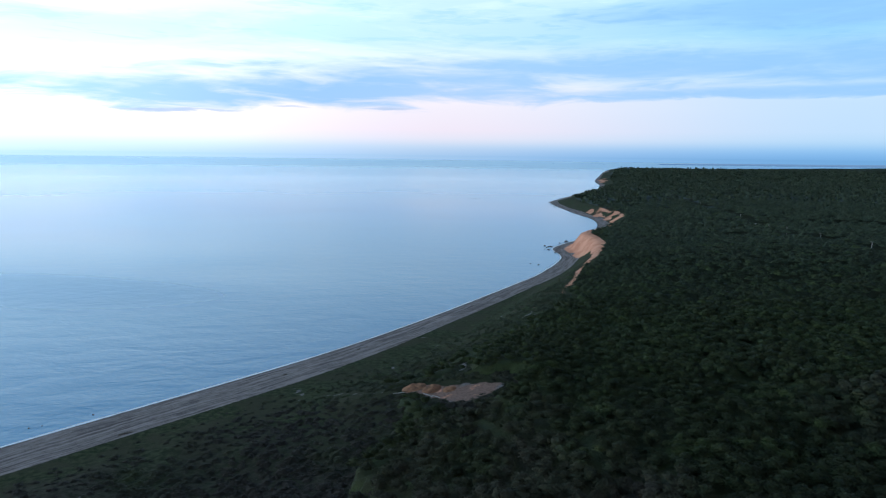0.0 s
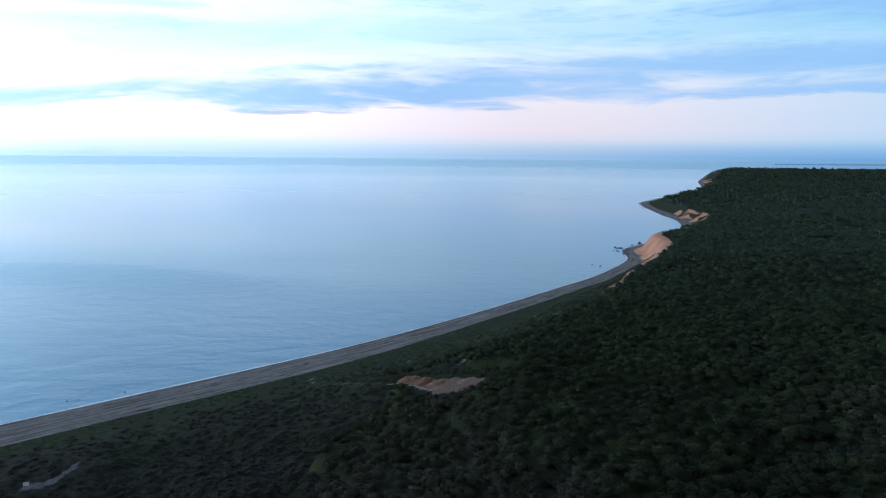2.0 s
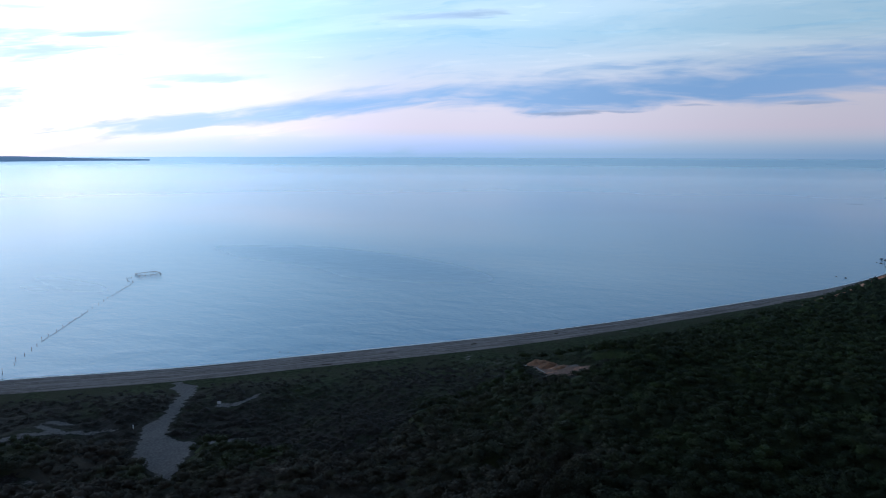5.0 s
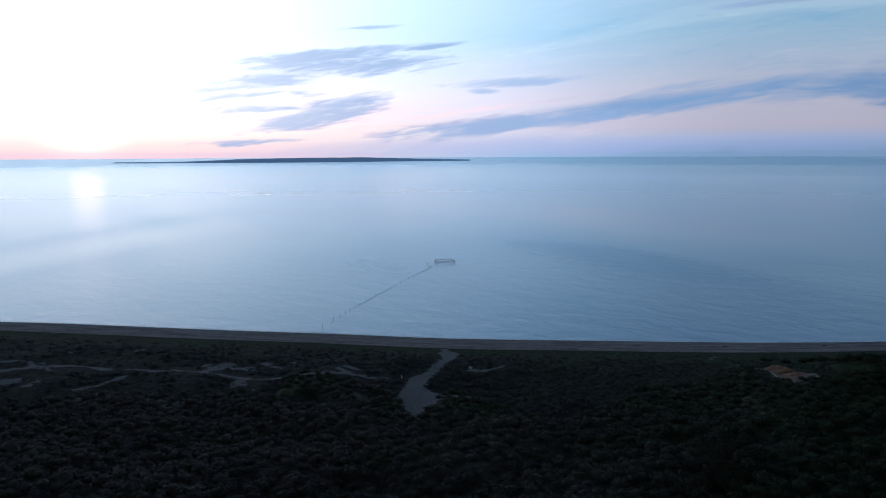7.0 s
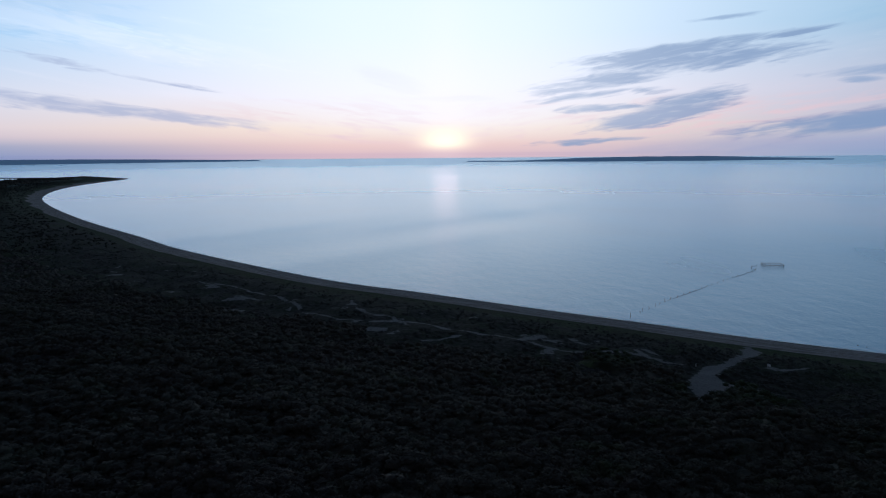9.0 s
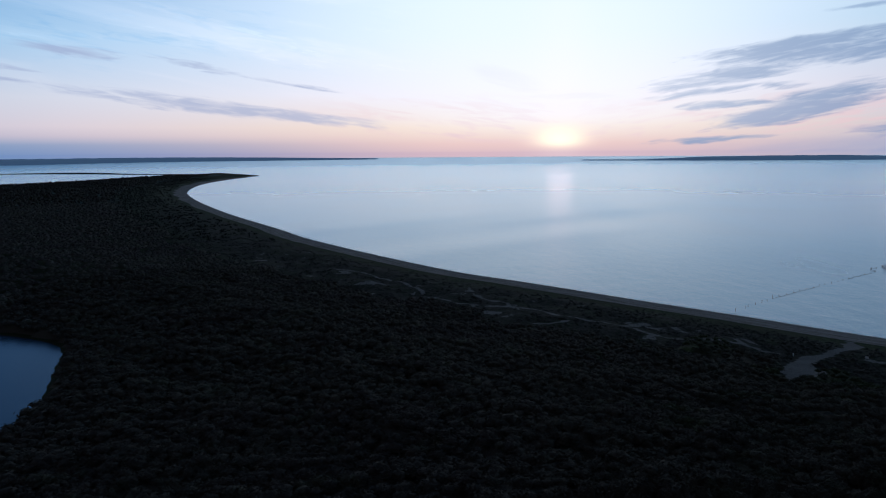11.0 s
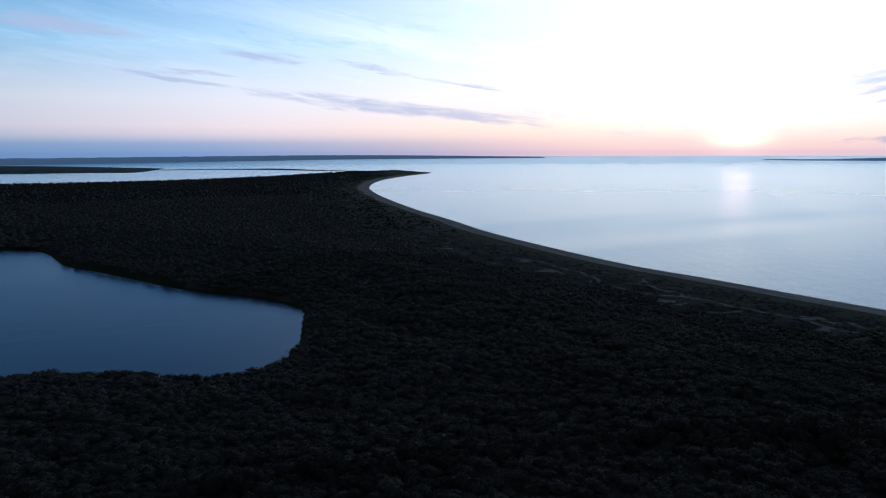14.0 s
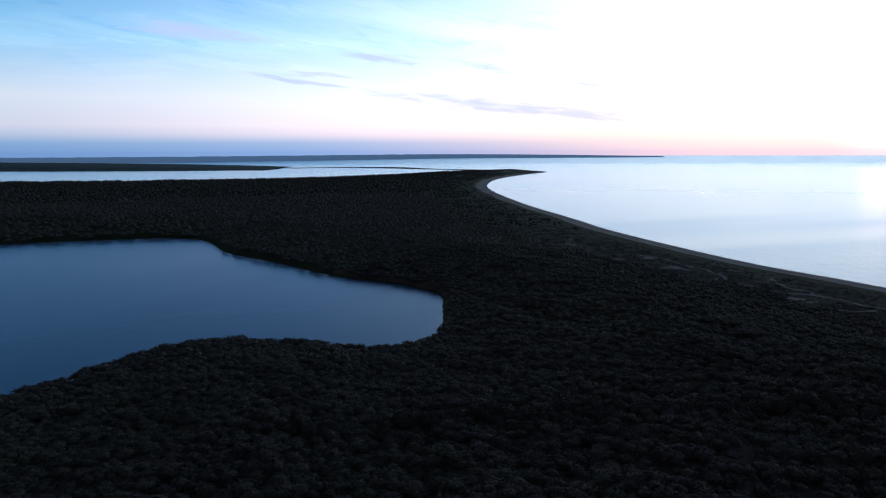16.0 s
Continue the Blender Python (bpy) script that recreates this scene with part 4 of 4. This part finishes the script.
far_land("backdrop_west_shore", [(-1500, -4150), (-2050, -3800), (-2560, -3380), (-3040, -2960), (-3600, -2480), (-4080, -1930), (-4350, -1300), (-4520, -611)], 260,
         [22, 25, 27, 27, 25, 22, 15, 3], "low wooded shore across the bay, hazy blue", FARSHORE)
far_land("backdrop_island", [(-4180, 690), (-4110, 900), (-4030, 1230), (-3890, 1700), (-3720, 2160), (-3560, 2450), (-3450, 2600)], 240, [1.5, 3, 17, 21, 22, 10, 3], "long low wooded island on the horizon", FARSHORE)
far_land("backdrop_marsh_island", [(-1560, -3900), (-1950, -3250), (-2260, -2760), (-2480, -2380), (-2560, -2160)], 720, [14, 16, 16, 12, 3], "flat dark island in the lagoon", FARWOOD)
far_land("backdrop_sand_bar", [(-2600, -2140), (-2740, -1960), (-2830, -1700), (-2790, -1450), (-2770, -1130)], 70, [1.5, 2.0, 4.5, 1.5, 2.0], "thin low bar across the lagoon mouth", FARWOOD)
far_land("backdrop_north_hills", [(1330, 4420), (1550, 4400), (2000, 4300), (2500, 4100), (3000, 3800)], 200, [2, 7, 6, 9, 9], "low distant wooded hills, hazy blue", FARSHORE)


# ---------------------------------------------------------------- things
def part(name, bm, mat, parent=None, label=""):
    me = bpy.data.meshes.new(name)
    bm.to_mesh(me)
    bm.free()
    me.materials.append(mat)
    ob = new(name, me)
    ob.parent = parent
    return tagged(ob, label)


def rod(bm, p0, p1, r0, r1, sides=8):
    p0, p1 = Vector(p0), Vector(p1)
    t = (p1 - p0).to_track_quat("Z", "Y").to_matrix()
    rings = [[bm.verts.new(p + t @ Vector((cos(i * 2 * pi / sides) * rad, sin(i * 2 * pi / sides) * rad, 0))) for i in range(sides)] for p, rad in ((p0, r0), (p1, r1))]
    for i in range(sides):
        bm.faces.new((rings[0][i], rings[0][(i + 1) % sides], rings[1][(i + 1) % sides], rings[1][i]))
    bm.faces.new(rings[0][::-1])
    bm.faces.new(rings[1])
    return bm


def slab(bm, centre, size, turn=0.0, bevel=0.02):
    m = Matrix.Translation(centre) @ Matrix.Rotation(turn, 4, "Z") @ Matrix.Diagonal((*size, 1))
    made = bmesh.ops.create_cube(bm, size=1.0, matrix=m)
    if bevel:
        bmesh.ops.bevel(bm, geom=list({e for v in made["verts"] for e in v.link_edges}), offset=bevel, segments=1, affect="EDGES")
    return bm


def height_at(x, y):
    return float(sampled(GZ, x, y))


# poles along the road through the woods
def utility_pole():
    root = new("utility_pole")
    part("pole", rod(bmesh.new(), (0, 0, -1.5), (0, 0, 7.4), 0.20, 0.14, 10), POLE, root)
    part("crossarm", slab(bmesh.new(), (0, 0.2, 6.9), (2.4, 0.14, 0.16)), POLE, root)
    for x in (-1.05, 0.0, 1.05):
        part("insulator", rod(bmesh.new(), (x, 0.2, 6.98), (x, 0.2, 7.25), 0.06, 0.035), POLE, root)
    part("transformer", rod(bmesh.new(), (0, -0.38, 5.2), (0, -0.38, 6.1), 0.26, 0.26, 12), POLE, root, "grey steel can")
    return tagged(root, "pale weathered timber utility pole rising above the woods", "utility pole", "poles along the road")


POLES = [(303, 497), (314, 586), (315, 647), (305, 661), (306, 692), (332, 790), (377, 1040), (420, 1504), (437, 1588), (450, 1650)]
first = utility_pole()
for n, (x, y) in enumerate(POLES):
    m = pose(x, y, height_at(x, y), 0, 0, -8 + 3 * n % 7)
    if n:
        copy_thing(first, m)
    else:
        first.matrix_basis = m


# fish weir: a leader of stakes and net running out to a pen
def stake(x, y, tall, parent, r):
    bm = bmesh.new()
    rod(bm, (x, y, -2.0), (x + r.uniform(-0.15, 0.15), y + r.uniform(-0.15, 0.15), tall), 0.10, 0.07, 7)
    return part("stake", bm, STAKE, parent)


def net_run(points, top, parent, r):
    """Sagging head rope with net hung below it, between stakes."""
    bm = bmesh.new()
    for (ax, ay), (bx, by) in zip(points[:-1], points[1:]):
        cuts = [(ax + (bx - ax) * k / 5, ay + (by - ay) * k / 5, top - 0.25 * sin(pi * k / 5)) for k in range(6)]
        for a, b in zip(cuts[:-1], cuts[1:]):
            rod(bm, a, b, 0.035, 0.035, 5)
            for s in (0.33, 0.66):
                rod(bm, (a[0], a[1], a[2] * s), (b[0], b[1], b[2] * s), 0.015, 0.015, 4)
            rod(bm, (a[0], a[1], -0.3), a, 0.015, 0.015, 4)
    return part("net", bm, NET, parent, "dark sagging net between stakes")


def weir():
    root = new("fish_weir")
    r = np.random.RandomState(77)
    for x, y, t in ((-196, 129, 2.8), (-204.5, 138, 1.5), (-209, 141, 2.0), (-213.5, 147, 1.6), (-219, 153, 2.0), (-224, 158, 1.6)):
        stake(x, y, t, root, r)
    a, b = np.array([-231.0, 164.0]), np.array([-327.0, 279.0])
    run = [a + (b - a) * k / 17 + r.uniform(-0.5, 0.5, 2) for k in range(18)]
    for k, q in enumerate(run):
        stake(q[0], q[1], r.uniform(1.0, 1.7) if k else 2.4, root, r)
    net_run(run[:8], 0.45, root, r)
    net_run(run[12:], 0.5, root, r)
    pen = [(-337.5, 292.5), (-335.8, 299.0), (-334, 306), (-339, 308.5), (-345, 310), (-347, 303), (-348.5, 296), (-343, 294), (-337.5, 292.5)]
    for x, y in pen[:-1]:
        stake(x, y, r.uniform(1.8, 2.4), root, r)
    for a, b in zip(pen[:-1], pen[1:]):
        bm = bmesh.new()
        rod(bm, (a[0], a[1], 1.75), (b[0], b[1], 1.75), 0.14, 0.14, 6)
        part("rail", bm, STAKE, root)
        stake((a[0] + b[0]) / 2, (a[1] + b[1]) / 2, 1.6, root, r)
    net_run(pen, 1.2, root, r)
    heart = [(-327, 279), (-334, 279.5), (-341, 284), (-343, 289)]
    for x, y in heart:
        stake(x, y, r.uniform(1.3, 2.0), root, r)
    net_run(heart, 0.9, root, r)
    return tagged(root, "dark wooden stakes and nets of a fish weir", "fish weir")


weir()


# boulders in the shallows
def boulder(x, y, z, size, seed):
    q = np.random.RandomState(seed)
    bm = bmesh.new()
    bmesh.ops.create_icosphere(bm, subdivisions=2, radius=0.5)
    for v in bm.verts:
        v.co *= 1 + 0.35 * noise.noise(v.co * 2.2 + Vector((seed * 3.7, 0, 0))) + 0.12 * noise.noise(v.co * 6)
        v.co = Vector((v.co.x * size, v.co.y * size * q.uniform(0.7, 0.75), v.co.z * size * 0.55))
    ob = part("boulder", bm, STONE)
    ob.matrix_basis = pose(x, y, z, 0, 0, q.uniform(0, 360))
    return tagged(ob, "dark rounded boulder in the shallows", "rock", "boulders off the shore")


rq = np.random.RandomState(12)
for n, (x, y, s) in enumerate(((124, 710, 5.0), (116, 700, 2.2), (103, 672, 2.4), (98, 664, 1.8), (76, 556, 1.8), (70, 560, 1.2), (50, 1415, 1.6), (56, 1416, 2.2), (60, 1417, 1.5), (64, 1418, 2.4), (68, 1418, 1.7), (72, 1420, 2.0), (253, 1606, 3),
                               (-113, 221, 0.8), (-127, 209, 0.7), (-124, 211, 0.5), (-198, 118, 0.6), (-190, 126, 0.6))):
    boulder(x, y, 0.12 * s, s, n)
for n in range(26):
    k = rq.randint(0, 3)
    x, y = ((100, 655), (196, 1240), (199, 1330))[k]
    x, y = x + rq.uniform(-7, 5), y + rq.uniform(-45, 25)
    boulder(x, y, max(0.1, height_at(x, y) + 0.1), rq.uniform(1.2, 3.2), 40 + n)


# driftwood on the beach
def drift_log(x, y, turn, long):
    root = new("drift_log")
    bm = bmesh.new()
    rod(bm, (-long / 2, 0, 0.18), (0, 0.1, 0.22), 0.22, 0.2)
    rod(bm, (0, 0.1, 0.22), (long / 2, -0.05, 0.2), 0.2, 0.12)
    part("trunk", bm, DRIFT, root)
    part("branch", rod(bmesh.new(), (long * 0.15, 0, 0.25), (long * 0.3, 0.6, 0.7), 0.08, 0.03), DRIFT, root)
    root.matrix_basis = pose(x, y, height_at(x, y), 0, 0, turn)
    return tagged(root, "grey drift log lying along the top of the beach", "drift log")


drift_log(-93.5, 201, 38, 4.2)
drift_log(-60, 262, 60, 2.6)
drift_log(-36, 300, 52, 2.2)


# white boards and posts by the track
def sign(x, y, turn):
    root = new("sign_board")
    for s in (-0.5, 0.5):
        part("post", rod(bmesh.new(), (s, 0, -0.4), (s, 0, 1.5), 0.05, 0.05), POLE, root)
    part("board", slab(bmesh.new(), (0, -0.05, 1.25), (1.3, 0.05, 0.9)), PAINT, root, "plain white board")
    root.matrix_basis = pose(x, y, height_at(x, y), 0, 0, turn)
    return tagged(root, "small white sign board on two posts by the track", "sign")


sign(-87.5, 141, 35)


def white_post(x, y, tall):
    root = new("marker_post")
    part("post", rod(bmesh.new(), (0, 0, -0.4), (0, 0, tall), 0.16, 0.14), PAINT, root)
    part("cap", rod(bmesh.new(), (0, 0, tall), (0, 0, tall + 0.12), 0.2, 0.1), PAINT, root)
    root.matrix_basis = pose(x, y, height_at(x, y))
    return tagged(root, "short white painted marker post in the dune scrub", "post", "white posts")


for x, y, t in ((-95, 115, 1.3), (-172, -119, 1.7), (-173, -117, 1.5), (-171, -107, 1.2)):
    white_post(x, y, t)


# spoil heaps and timber in the clearing
def heap(x, y, wide, tall, seed):
    bm = bmesh.new()
    bmesh.ops.create_grid(bm, x_segments=22, y_segments=22, size=wide)
    for v in bm.verts:
        q = v.co.xy.length / wide
        k = noise.noise(Vector((v.co.x * 0.5 + seed, v.co.y * 0.5, 0)))
        z = tall * max(0.0, 1 - (q * (1 + 0.3 * k)) ** 1.6) * (1 + 0.35 * k) + 0.25 * k
        v.co.z = height_at(x + v.co.x, y + v.co.y) - height_at(x, y) + (z if q < 1 else -0.4)
    for f in bm.faces:
        f.smooth = True
    ob = part("spoil_heap", bm, SPOIL)
    ob.matrix_basis = pose(x, y, height_at(x, y))
    return tagged(ob, "heap of orange sandy spoil in a clearing", "spoil heap", "heaps in the clearing")


heap(-8.5, 214.5, 4.0, 1.0, 1)
heap(-3.0, 210.5, 3.2, 1.3, 2)
heap(2.5, 207.5, 2.2, 0.5, 3)


def plank(x, y, turn, long, tilt=0.0):
    ob = part("plank", slab(bmesh.new(), (0, 0, 0.1), (long, 0.35, 0.12)), POLE)
    ob.matrix_basis = pose(x, y, height_at(x, y) + 0.25, 0, tilt, turn)
    return tagged(ob, "pale weathered plank lying in the clearing", "plank", "planks in the clearing")


plank(-12.5, 211.5, 20, 5.0)
plank(-4.0, 205.5, -35, 3.5, 6)
plank(-1.5, 203.0, -40, 3.0)

# thin edge of foam along the water
run = SHORE[(SHORE[:, 0] > -900) & (SHORE[:, 1] < 760)]
t = np.gradient(run, axis=0)
n = np.stack([t[:, 1], -t[:, 0]], -1) / np.hypot(*t.T)[:, None]
rf = np.random.RandomState(3)
half = rf.uniform(0.3, 0.95, len(run))
edge_a, edge_b = run + n * (half + 0.2)[:, None], run - n * (half - 0.1)[:, None]
v = np.stack([np.c_[edge_a, np.full(len(run), 0.06)], np.c_[edge_b, np.full(len(run), 0.06)]], 1).reshape(-1, 3)
tagged(mesh_object("foam_line", v, grid_faces(2, len(run)), FOAM), "thin white line of foam at the water's edge", "foam", kind="stuff")
